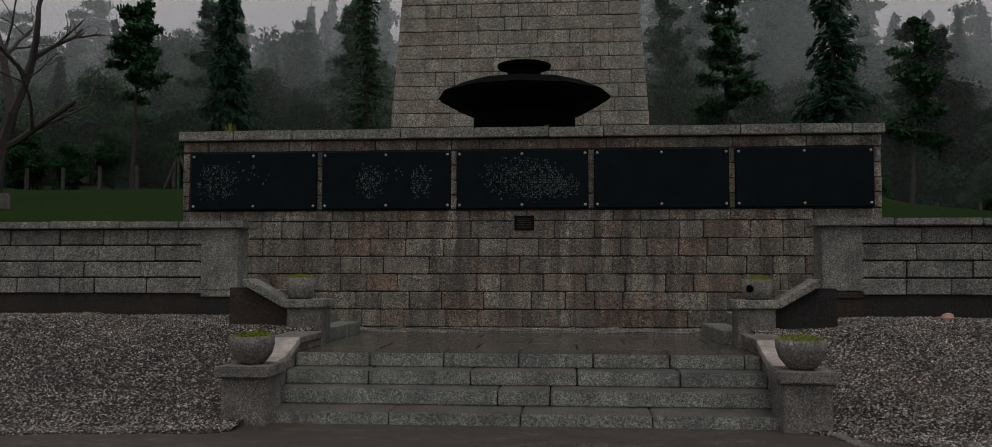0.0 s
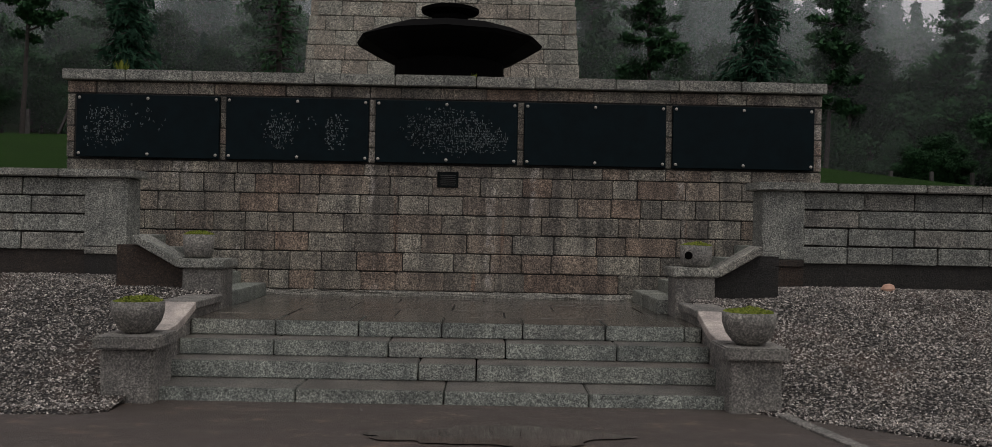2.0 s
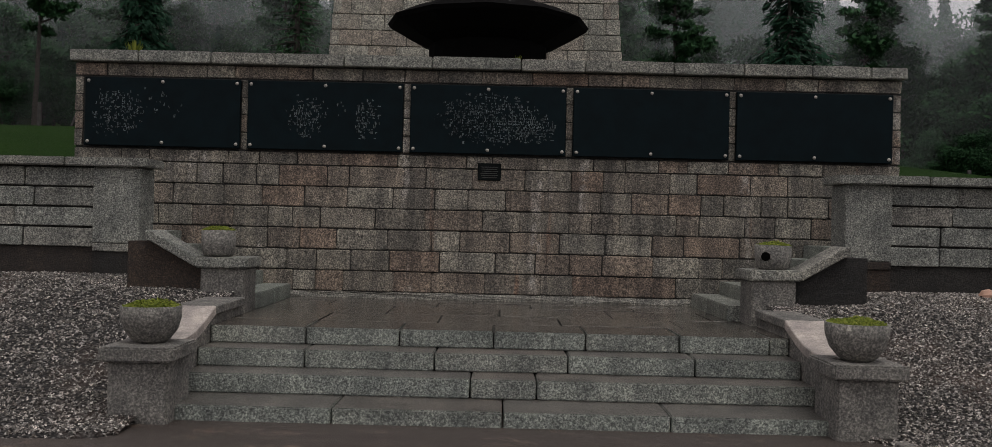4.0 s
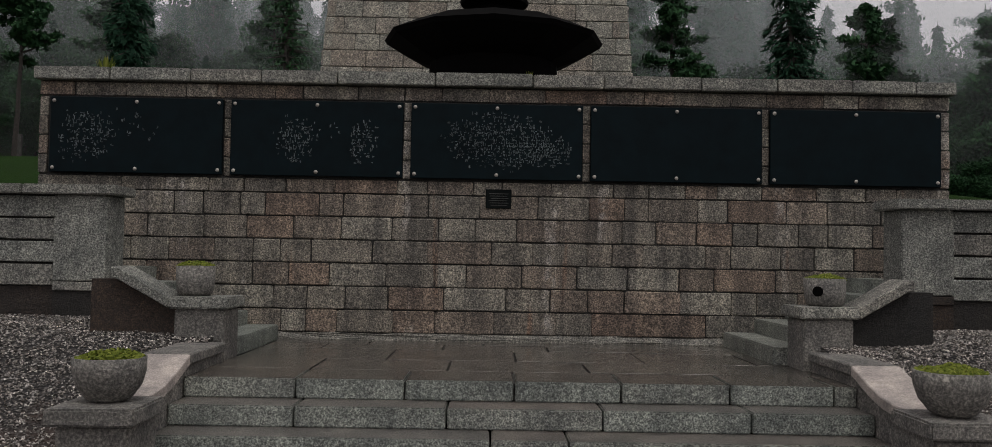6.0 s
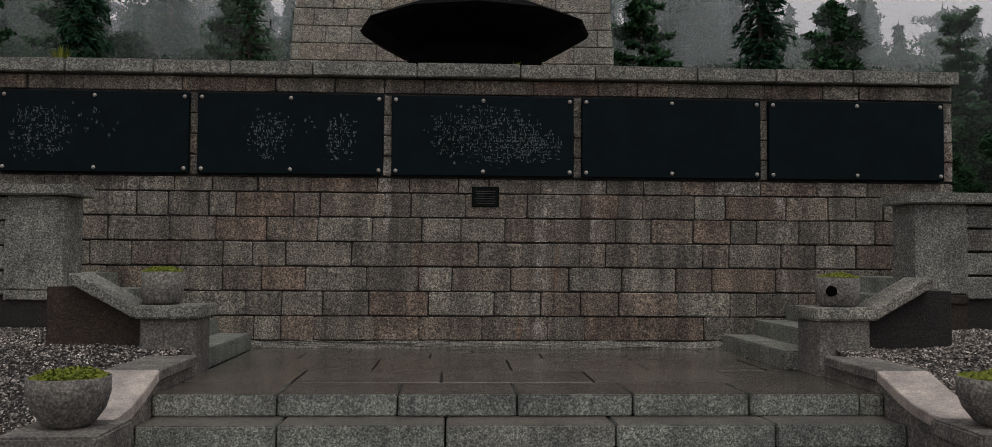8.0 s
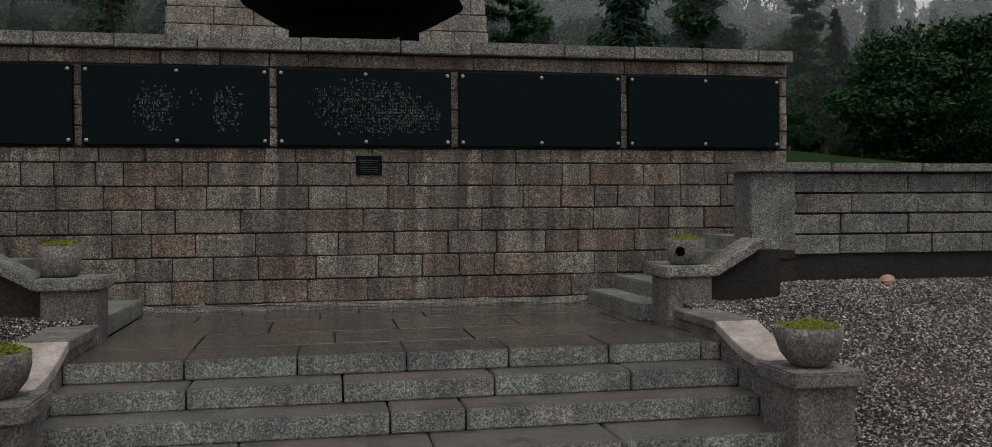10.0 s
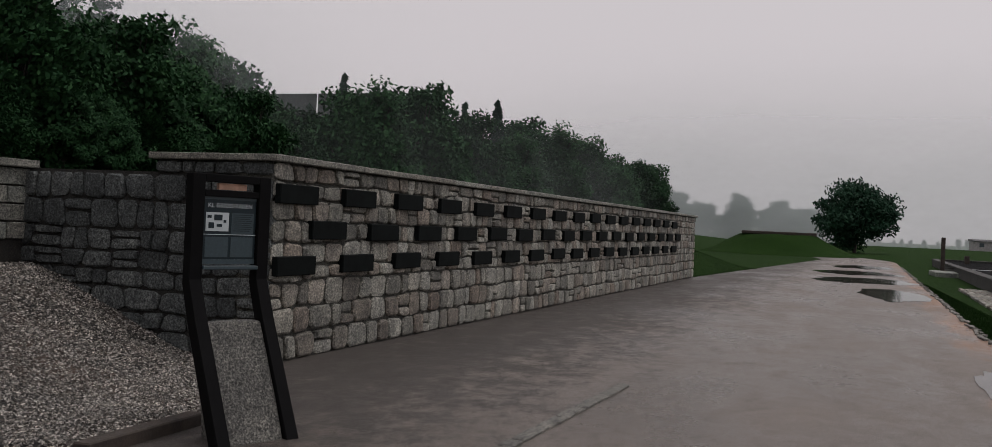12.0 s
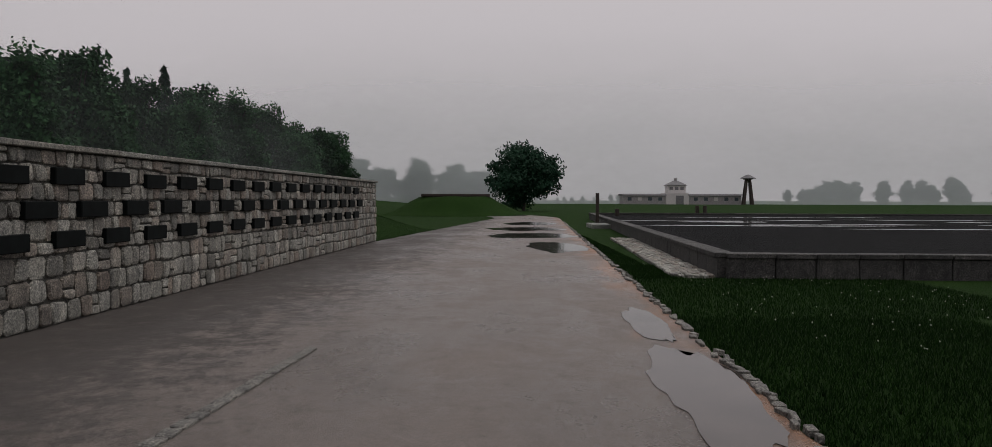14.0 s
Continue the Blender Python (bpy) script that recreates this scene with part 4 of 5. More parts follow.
def gravel_bank(s):
    x0, x1 = (STEP_C - 10.5, STEP_C - 2.66) if s < 0 else (STEP_C + 2.66, RET_X + 0.05)
    xs, ys = steps_between(x0, x1, 60), steps_between(-6.4, WING_Y + 0.02, 60)

    def hgt(x, y):
        front = gravel_front(x) + 0.12 * noise.noise(Vector((x * 1.2, 0, 7))) + 0.03 * noise.noise(Vector((x * 7, 0, 7)))
        return gravel_height(x, y) - 0.10 * smooth01((front - y) / 0.15 + 0.5)
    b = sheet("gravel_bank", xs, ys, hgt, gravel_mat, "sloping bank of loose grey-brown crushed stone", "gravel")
    rr = np.random.RandomState(11 if s < 0 else 12)
    n_ = 66000
    px, py = rr.uniform(x0, x1, n_), rr.uniform(-6.3, WING_Y, n_)
    keep = np.array([b_ > gravel_front(a_) - 0.06 and a_ > -7.5 for a_, b_ in zip(px, py)])
    px, py = px[keep], py[keep]
    n_ = len(px)
    base = np.array([(1, 0, 0), (-0.6, 0.8, 0), (-0.5, -0.8, 0), (0.1, 0.1, 0.8), (0, 0, -0.6)])
    tri = np.array([(0, 1, 3), (1, 2, 3), (2, 0, 3)])
    verts, faces = np.zeros((n_ * 5, 3)), np.zeros((n_ * 3, 3), int)
    for i in range(n_):
        sz = 0.010 + 0.014 * rr.random_sample() ** 1.5
        q = Euler((rr.uniform(-0.9, 0.9), rr.uniform(-0.9, 0.9), rr.uniform(0, 6.28))).to_matrix()
        m = np.array(q) * sz * np.array([[1.0, rr.uniform(0.6, 1), rr.uniform(0.6, 1)]])
        verts[i * 5:i * 5 + 5] = base @ m.T + np.array([px[i], py[i], hgt(px[i], py[i]) + sz * 0.2])
        faces[i * 3:i * 3 + 3] = tri + i * 5
    me = bpy.data.meshes.new("loose_stones")
    me.from_pydata(verts.tolist(), [], faces.tolist())
    me.materials.append(pebble_mat)
    ob = new("loose_stones", me)
    ob.parent = b
    tagged(ob, "loose sharp crushed stones", kind="stuff")


gravel_bank(-1)
gravel_bank(1)
bm = rough_verts(bm_lathe([(0, 0), (0.07, 0.0), (0.085, 0.03), (0.06, 0.075), (0, 0.095)], 10), 0.02, 4, 8)
bmesh.ops.translate(bm, verts=bm.verts, vec=(5.3, -1.83, gravel_height(5.3, -1.83) - 0.01))
solid("loose_rock", bm, orange_stone, "single pale orange rock lying on the gravel", "rock")
solid("timber_edging", rough_verts(bm_box(4.35, 5.5, -6.34, -6.2, -0.02, 0.09, 0.01), 0.02, 2), wood_dark, "dark rotten timber edging along the gravel foot", "edging", kind="structure")


# ---- rough stone walls ----
def rubble_cells(length, height, rows_n, r, wide=1.0):
    """Irregular coursed stones: quads with shared, jittered corners that leave no long straight joints."""
    hs = [r.uniform(0.75, 1.3) for _ in range(rows_n)]
    tot = sum(hs)
    zs = [0.0]
    for h in hs:
        zs.append(zs[-1] + h / tot * height)
    cells = []
    wave = lambda k, x: zs[k] + (0 if k in (0, rows_n) else 0.05 * noise.noise(Vector((x * 1.6, k * 5.3, 2.0))) + 0.03 * noise.noise(Vector((x * 5.0, k * 3.3, 7.0))))
    for k in range(rows_n):
        x = 0.0
        lean = 0.0
        while x < length - 1e-6:
            w = r.uniform(0.14, 0.36) * (1.15 if k < rows_n / 2 else 1.0) * wide
            if length - x - w < 0.13:
                w = length - x
            nl = r.uniform(-0.035, 0.035) if x + w < length - 1e-6 else 0.0
            a, b = x, x + w
            q = [(a - lean, wave(k, a)), (b - nl, wave(k, b)), (b + nl, wave(k + 1, b)), (a + lean, wave(k + 1, a))]
            if w > 0.2 and r.random() < 0.14:
                zm = 0.5 * (wave(k, (a + b) / 2) + wave(k + 1, (a + b) / 2)) + r.uniform(-0.02, 0.02)
                cells.append([q[0], q[1], (b, zm), (a, zm)])
                cells.append([(a, zm), (b, zm), q[2], q[3]])
            else:
                cells.append(q)
            x += w
            lean = nl
    return cells


def rubble_stone(bm, q, r, gap, depth=0.10):
    cx = sum(p[0] for p in q) / 4
    cz = sum(p[1] for p in q) / 4
    k = []
    for (ax, az), (bx, bz) in zip(q, q[1:] + q[:1]):
        # two points for each side, so that corners are cut
        k.append((ax + (bx - ax) * 0.16, az + (bz - az) * 0.16))
        k.append((ax + (bx - ax) * 0.84, az + (bz - az) * 0.84))
    w = max(0.05, max(p[0] for p in q) - min(p[0] for p in q))
    h = max(0.05, max(p[1] for p in q) - min(p[1] for p in q))
    fx, fz = max(0.3, 1 - 2 * gap / w), max(0.3, 1 - 2 * gap / h)
    proud = r.uniform(0.008, 0.04)
    ring = lambda s, y, j: [bm.verts.new((cx + (x - cx) * fx * s + r.uniform(-j, j), y + r.uniform(-j, j) * 0.8, cz + (z - cz) * fz * s + r.uniform(-j, j))) for x, z in k]
    back, mid_, front = ring(1.0, depth, 0), ring(1.0, -proud * 0.3, 0.006), ring(0.84, -proud, 0.006)
    for a, b in ((back, mid_), (mid_, front)):
        for i in range(8):
            bm.faces.new((a[i], a[(i + 1) % 8], b[(i + 1) % 8], b[i]))
    c = bm.verts.new((cx, -proud - r.uniform(0, 0.012), cz))
    for i in range(8):
        bm.faces.new((front[i], front[(i + 1) % 8], c))


RUB_LEN = RUB_END - RET_X - 0.5
wall_r = thing("wall_plaques", "long rough wall of pale squared rubble with small dark plaques", "wall", (RET_X, RUB_Y, 0), -math.degrees(math.atan(RUB_SLOPE)), kind="structure")
part("core", bm_box(0.0, RUB_LEN, 0.02, 0.55, -0.1, RUB_TOP - 0.07), mortar_pale, wall_r, "recessed pale mortar")
r = random.Random(23)
cells = rubble_cells(RUB_LEN, RUB_TOP - 0.075, 9, r, 1.15)
near = sorted(cells, key=lambda q: q[0][0])[:300]
far_bm = bmesh.new()
for q in sorted(cells, key=lambda q: q[0][0]):
    if q in near:
        bm = bmesh.new()
        rubble_stone(bm, q, r, 0.014)
        part("stone", bm, rubble_pale, wall_r, smooth=False)
    else:
        rubble_stone(far_bm, q, r, 0.014)
ob = part("stones_beyond", far_bm, rubble_far, wall_r, "pale squared rubble stones")
tagged(ob, kind="stuff")
x = -0.08
while x < RUB_LEN + 0.05 - 1e-6:
    w = min(r.uniform(1.2, 1.9), RUB_LEN + 0.06 - x)
    if RUB_LEN + 0.06 - x - w < 0.5:
        w = RUB_LEN + 0.06 - x
    part("coping_slab", rough_verts(bm_box(x + 0.003, x + w - 0.003, -0.09, 0.62, RUB_TOP - 0.073, RUB_TOP + r.uniform(-0.003, 0.003), 0.01), 0.004, x), granite_coping, wall_r)
    x += w

# the return wall between wing wall and plaque wall
wall_t = thing("wall_return", "short return wall of dark wet rubble stone", "wall", (RET_X, RUB_Y, 0), kind="structure")
ret_len = WING_Y - RUB_Y + 0.05
part("core", bm_box(0.02, 0.5, 0.03, ret_len + 0.4, -0.1, 2.06), mortar, wall_t)
for q in rubble_cells(ret_len, 2.04, 8, random.Random(4), 1.25):
    bm = bmesh.new()
    rubble_stone(bm, q, r, 0.014)
    ob = part("stone", bm, rubble_dark, wall_t)
    ob.matrix_basis = Matrix.Translation((0, ret_len, 0)) @ Matrix.Rotation(radians(-90), 4, "Z")
part("coping_slab", rough_verts(bm_box(-0.1, 0.55, 0.64, 1.62, RUB_TOP - 0.075, RUB_TOP, 0.01), 0.004), granite_coping, wall_t)
part("raised_top", bm_box(0.03, 0.5, 0.04, 1.58, 2.04, RUB_TOP - 0.08), mortar_pale, wall_t)
for q in rubble_cells(1.58, RUB_TOP - 0.08 - 2.045, 1, random.Random(6)):
    bm = bmesh.new()
    rubble_stone(bm, [(a, b + 2.045) for a, b in q], r, 0.014)
    ob = part("stone", bm, rubble_dark, wall_t)
    ob.matrix_basis = Matrix.Translation((0, 1.58, 0)) @ Matrix.Rotation(radians(-90), 4, "Z")

# small plaques in three staggered rows
r = random.Random(8)


def small_plaque(u, z):
    m = wall_r.matrix_world @ Matrix.Translation((u, -0.03, z))
    pl = thing("wall_plaque", "small dark bronze plaque fixed to the rubble wall", "plaque", group="small plaques on the rubble wall")
    pl.matrix_world = m
    for nm, me in (("tablet", SMALL_TABLET), ("inscription", SMALL_TEXT)):
        ob = new(nm, me)
        ob.parent = pl
    return pl


SMALL_TABLET = mesh_of("tablet", bm_box(-0.375, 0.375, -0.055, 0.03, -0.108, 0.108, 0.01), bronze)
bm = bmesh.new()
for j in range(3):
    bm_box(-0.13 + 0.03 * (j == 1), 0.13 - 0.02 * j, -0.054, -0.049, 0.035 - j * 0.04, 0.05 - j * 0.04, bm=bm)
SMALL_TEXT = mesh_of("inscription", bm, wood_dark)
u = 0.39
for k in range(17):
    for row, off, zz in ((0, 0.0, 1.868), (1, 0.65, 1.46), (2, 0.0, 1.072)):
        if u + off < RUB_LEN - 1.0:
            small_plaque(u + off, zz + r.uniform(-0.01, 0.01))
    u += 1.342


# ---- information stele ----
stele = thing("info_stele", "black framed information board leaning on a rough granite block", "sign")
stele.matrix_world = pose(5.44, -6.53, 0, rz=-24)
stele.scale = (1.0, 1.0, 0.975)
for sx in (-1, 1):
    prof = [(-0.58, -0.02), (-0.44, -0.02), (-0.06, 0.82), (0.05, 1.12), (0.05, 1.96), (-0.05, 1.96), (-0.05, 1.16), (-0.17, 0.86)]
    a, b = sorted((sx * 0.325, sx * 0.225))
    part("upright", bm_prism(prof, a, b, "x", 0.004), sign_black, stele)
part("crossbar", bm_box(-0.225, 0.225, -0.05, 0.05, 1.90, 1.96, 0.004), sign_black, stele)
part("crossbar", bm_box(-0.225, 0.225, -0.045, 0.045, 1.79, 1.84, 0.003), sign_black, stele)
part("name_strip", bm_box(-0.10, 0.13, -0.02, 0.02, 1.845, 1.895), orange_stone, stele, "thin pale brass strip")
board = part("board", bm_box(-0.2, 0.2, -0.02, 0.02, 1.24, 1.715, 0.003), sign_panel, stele, "dark blue-grey printed panel")
for nm, (a, b, c, d), m_ in [("picture", (-0.18, -0.01, 1.47, 1.60), sign_light), ("text_block", (0.01, 0.18, 1.45, 1.60), sign_mid), ("text_block", (-0.18, -0.01, 1.29, 1.43), sign_mid), ("text_block", (0.01, 0.18, 1.29, 1.43), sign_mid), ("band", (-0.2, 0.2, 1.445, 1.449), sign_light), ("band", (-0.2, 0.2, 1.24, 1.275), sign_mid), ("band", (-0.2, 0.2, 1.69, 1.712), sign_mid)]:
    part(nm, bm_box(a, b, -0.0235, -0.019, c, d), m_, board)
for a, c, w, h_ in [(-0.17, 1.56, 0.03, 0.02), (-0.12, 1.545, 0.06, 0.04), (-0.16, 1.49, 0.04, 0.04), (-0.10, 1.50, 0.04, 0.02), (-0.05, 1.53, 0.02, 0.02)]:
    part("photo", bm_box(a, a + w, -0.0255, -0.0225, c, c + h_), sign_panel, board)
cu = bpy.data.curves.new("title", "FONT")
cu.body, cu.size, cu.extrude, cu.align_x = "KL GROSS-ROSEN", 0.042, 0.001, "CENTER"
tmp = bpy.data.objects.new("title", cu)
scene.collection.objects.link(tmp)
me = bpy.data.meshes.new_from_object(tmp.evaluated_get(bpy.context.evaluated_depsgraph_get()))
bpy.data.objects.remove(tmp)
me.materials.clear()
me.materials.append(sign_light)
ob = new("title", me)
ob.parent = board
ob.matrix_basis = pose(0, -0.022, 1.635, 90)
for j in range(9):
    part("text_line", bm_box(0.02, 0.17 - 0.01 * (j % 3), -0.0255, -0.0232, 1.585 - j * 0.014, 1.589 - j * 0.014), sign_panel, board)
bm = bm_prism([(-0.55, -0.05), (-0.15, -0.05), (0.02, 0.84), (-0.15, 0.84)], -0.222, 0.222, "x", 0.01)
bmesh.ops.subdivide_edges(bm, edges=bm.edges[:], cuts=2)
part("granite_block", rough_verts(bm, 0.012, 3, 6), granite_dark, stele, "rough split granite block")
board.scale = (1.1, 1.0, 1.1)
board.location = (0, 0, -0.09)
part("lower_ledge", bm_box(-0.225, 0.225, -0.07, 0.03, 1.235, 1.265, 0.004), sign_mid, stele, "grey sheet metal ledge")


# ---- walled basin and lawn furniture ----
basin = thing("basin", "large sunken bed of wet black gravel inside a low stone rim", "basin", kind="structure")
basin.matrix_world = pose(18.62, -15.5, 0, rz=-2.7)
BX0, BX1, BY0, BY1 = 0.0, 58.0, -34.0, 0.0
part("gravel_bed", bm_box(BX0 + 0.3, BX1 - 0.3, BY0 + 0.3, BY1 - 0.3, 0.0, 0.36), black_gravel, basin, "wet black gravel")
rr = random.Random(66)
for (ax, ay, bx_, by_) in ((BX0, BY0, BX0, BY1), (BX0, BY1, BX1, BY1), (BX1, BY0, BX1, BY1), (BX0, BY0, BX1, BY0)):
    L = math.hypot(bx_ - ax, by_ - ay)
    s = 0.0
    while s < L:
        w = min(rr.uniform(0.7, 1.3), L - s)
        t = (s + w / 2) / L
        bm = rough_verts(bm_box(-w / 2 + 0.008, w / 2 - 0.008, -0.22, 0.22, 0.40, 0.5, 0.012), 0.012, s)
        ob = part("rim_slab", bm, basin_stone, basin)
        ob.matrix_basis = pose(ax + (bx_ - ax) * t, ay + (by_ - ay) * t, 0, rz=math.degrees(math.atan2(by_ - ay, bx_ - ax)))
        bm = rough_verts(bm_box(-w / 2 + 0.012, w / 2 - 0.012, -0.17, 0.17, -0.1, 0.395, 0.012), 0.012, s + 5)
        ob = part("rim_block", bm, basin_stone, basin)
        ob.matrix_basis = pose(ax + (bx_ - ax) * t, ay + (by_ - ay) * t, 0, rz=math.degrees(math.atan2(by_ - ay, bx_ - ax)))
        s += w
for i in range(14):
    blot("rain_pool", rr.uniform(38, 66), rr.uniform(-42, -21), rr.uniform(0.3, 1.1), rr.uniform(1.5, 4.5), 0.366, water_m, "shallow rain pool on the black gravel", "puddle", 80 + i * 1.9, ragged=0.7)

cob = thing("cobble_strip", "strip of worn pale cobbles beside the basin", "paving", (18.62, -15.5, 0), -2.7, kind="structure")
lib2 = [mesh_of("cobble", rough_verts(bm_box(-0.5, 0.5, -0.5, 0.5, -0.5, 0.5, 0.18), 0.08, s + 9, 2.0), rubble_pale) for s in range(4)]
for i in range(44):
    for j in range(6):
        ob = new("cobble", rr.choice(lib2))
        ob.parent = cob
        ob.location = (0.1 + i * 0.42 + rr.uniform(-0.05, 0.05), 0.30 + j * 0.15 + rr.uniform(-0.02, 0.02), 0.0 + rr.uniform(-0.01, 0.015))
        ob.rotation_euler = (0, 0, rr.uniform(-0.12, 0.12))
        ob.scale = (0.37, 0.15, 0.10)

post = thing("wooden_post", "weathered dark wooden post standing on a low slab", "post", (54.6, -16.5, 0))
part("post", rough_verts(bm_box(-0.12, 0.12, -0.1, 0.1, 0.0, 2.0, 0.02), 0.02, 3, 2), wood_dark, post)
solid("low_slab", bm_box(50.5, 54.2, -17.1, -15.8, -0.05, 0.22, 0.03), granite_step, "low stone slab lying in the grass", "slab")
st2 = thing("low_stump", "short dark leaning wooden stump beside the basin", "stump", (70.0, -19.6, 0))
part("stump", bm_box(-0.2, 0.2, -0.15, 0.15, 0, 0.9, 0.03), wood_dark, st2)
for x, y in ((95, -31), (95, -31.8)):
    s2 = thing("bollard", "short dark bollard on the lawn", "bollard", (x, y, -0.03))
    part("shaft", bm_lathe([(0, 0), (0.22, 0), (0.2, 1.0), (0, 1.05)], 10), wood_dark, s2)

# bell stand: four leaning beams under a small roof
bell = thing("watchtower", "dark wooden watchtower of leaning beams under a small roof", "watchtower", (320.0, -96.0, -0.03))
bell.scale = (2.0, 2.0, 1.85)
for sx in (-1, 1):
    for sy in (-1, 1):
        bm = bm_box(-0.16, 0.16, -0.16, 0.16, 0, 5.0, 0.02)
        for v in bm.verts:
            k = 1 - v.co.z / 5.0
            v.co.x += sx * (0.35 + 0.4 * k)
            v.co.y += sy * (0.25 + 0.5 * k)
        part("leg", bm, wood_dark, bell)
part("crossbeam", bm_box(-0.9, 0.9, -0.6, 0.6, 4.75, 4.95), wood_dark, bell)
bm = bm_lathe([(0, 4.95), (1.35, 4.9), (1.4, 5.0), (0.25, 5.65), (0, 5.7)], 4)
part("roof", bm, roof_hazed, bell)

# gatehouse in the distance, its haze put into pale wall and roof colours
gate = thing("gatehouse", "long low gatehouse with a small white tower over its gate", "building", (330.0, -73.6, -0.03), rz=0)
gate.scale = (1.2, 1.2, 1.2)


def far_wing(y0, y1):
    part("wall", bm_box(-4, 4, y0, y1, 0, 2.6), building_hazed, gate)
    part("roof", bm_prism([(-4.6, 2.6), (4.6, 2.6), (4.2, 3.1), (-4.2, 3.1)], y0 - 0.3, y1 + 0.3, "y"), roof_hazed, gate)
    k = int((y1 - y0) / 3)
    for i in range(k):
        y = y0 + 1.5 + i * 3.0
        part("window", bm_box(-4.08, -3.98, y - 0.55, y + 0.55, 1.1, 2.1), white_paint if i == k // 2 else sign_mid, gate)


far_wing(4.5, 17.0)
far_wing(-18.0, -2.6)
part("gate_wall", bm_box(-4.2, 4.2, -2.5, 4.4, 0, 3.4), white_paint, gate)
part("gate_opening", bm_box(-4.3, -4.1, -0.9, 1.4, 0, 2.6), roof_hazed, gate)
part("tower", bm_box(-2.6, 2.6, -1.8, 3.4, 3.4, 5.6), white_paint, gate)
for y in (-1.2, 0.4, 2.0):
    part("tower_window", bm_box(-2.68, -2.55, y, y + 1.0, 4.3, 5.2), roof_hazed, gate)
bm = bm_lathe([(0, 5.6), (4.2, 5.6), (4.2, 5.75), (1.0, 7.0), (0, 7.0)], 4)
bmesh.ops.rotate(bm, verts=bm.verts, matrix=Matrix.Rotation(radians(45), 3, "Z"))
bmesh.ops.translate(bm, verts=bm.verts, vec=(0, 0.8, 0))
part("tower_roof", bm, roof_hazed, gate)
part("chimney", bm_box(-0.4, 0.4, 0.4, 1.2, 7.0, 7.9), building_hazed, gate)

# low roofed wall beyond the grass bank
shed = thing("low_shed", "low flat-roofed shelter built into a grassed mound", "shelter", (92.0, -6.0, -0.03), rz=4)
part("roof", bm_box(-2, 4, -3.4, 3.4, 1.85, 2.15, 0.05), wood_dark, shed)
part("mound", rough_verts(bm_lathe([(7.5, 0), (6.0, 0.5), (4.6, 1.3), (3.6, 1.84), (0, 1.849)], 28), 0.15, 2, 0.5), grass, shed, "grassed earth mound", smooth=True)

# wire fence posts before the forest
for i in range(40):
    x = -26.0 + i * 1.75
    y = 26.5
    fp = thing("fence_post", "grey concrete fence post at the edge of the forest", "fence post", (x, y, terrain(x, y) - 0.1), group="fence posts")
    part("shaft", bm_box(-0.07, 0.07, -0.07, 0.07, 0, 1.35, 0.01), wood_grey, fp)
tri_at = (-16.6, 25.5)
tr = thing("marker_frame", "small wooden tripod frame standing on the grass", "frame", (*tri_at, terrain(*tri_at) - 0.05))
for sx in (-1, 0, 1):
    bm = bm_box(-0.05, 0.05, -0.05, 0.05, 0, 1.8)
    for v in bm.verts:
        v.co.x += sx * 0.75 * (1 - v.co.z / 1.8)
    part("pole", bm, wood_grey, tr)
gs = thing("boundary_stone", "squared grey boundary stone standing in the grass", "stone", (-11.2, 4.6, terrain(-11.2, 4.6) - 0.02))
part("stone", rough_verts(bm_box(-0.2, 0.2, -0.2, 0.2, 0, 0.36, 0.03, 2), 0.02, 5, 4), concrete, gs)


# ---- trees ----
def limb(bm, a, b, r0, r1, sides=6):
    d = (b - a).normalized()
    u = d.orthogonal().normalized()
    w = d.cross(u)
    ring = lambda c, r_: [bm.verts.new(c + (u * math.cos(2 * math.pi * i / sides) + w * math.sin(2 * math.pi * i / sides)) * r_) for i in range(sides)]
    lo, hi = ring(a, r0), ring(b, r1)
    for i in range(sides):
        bm.faces.new((lo[i], lo[(i + 1) % sides], hi[(i + 1) % sides], hi[i]))


def crooked(bm, a, direction, length, r0, r1, r, n_=5, wander=0.25, up=0.0):
    pts = [a]
    d = direction.normalized()
    for i in range(n_):
        d = (d + Vector((r.uniform(-1, 1), r.uniform(-1, 1), r.uniform(-1, 1))) * wander + Vector((0, 0, up))).normalized()
        nxt = pts[-1] + d * length / n_
        limb(bm, pts[-1], nxt, r0 + (r1 - r0) * i / n_, r0 + (r1 - r0) * (i + 1) / n_)
        pts.append(nxt)
    return pts, d


class Leaves:
    """Collects many small leaf faces and turns them into one mesh."""

    def __init__(self):
        self.v, self.f = [], []

    def add(self, c, u, w):
        k = len(self.v)
        self.v += [c - u, c - u * 0.1 + w, c + u, c - u * 0.1 - w]
        self.f.append((k, k + 1, k + 2, k + 3))

    def mesh(self, name, mat):
        me = bpy.data.meshes.new(name)
        me.from_pydata([tuple(p) for p in self.v], [], self.f)
        me.materials.append(mat)
        return me


def rand_dir(r):
    while True:
        v = Vector((r.uniform(-1, 1), r.uniform(-1, 1), r.uniform(-1, 1)))
        if 0.05 < v.length < 1:
            return v.normalized()


def tree_of(name, trunk_bm, leaves, mat, label, at, rz=0, group=""):
    th = thing(name, label, "tree", at, rz, group)
    part("trunk", trunk_bm, bark, th)
    if leaves:
        ob = new("crown", leaves.mesh("crown", mat))
        ob.parent = th
    return th


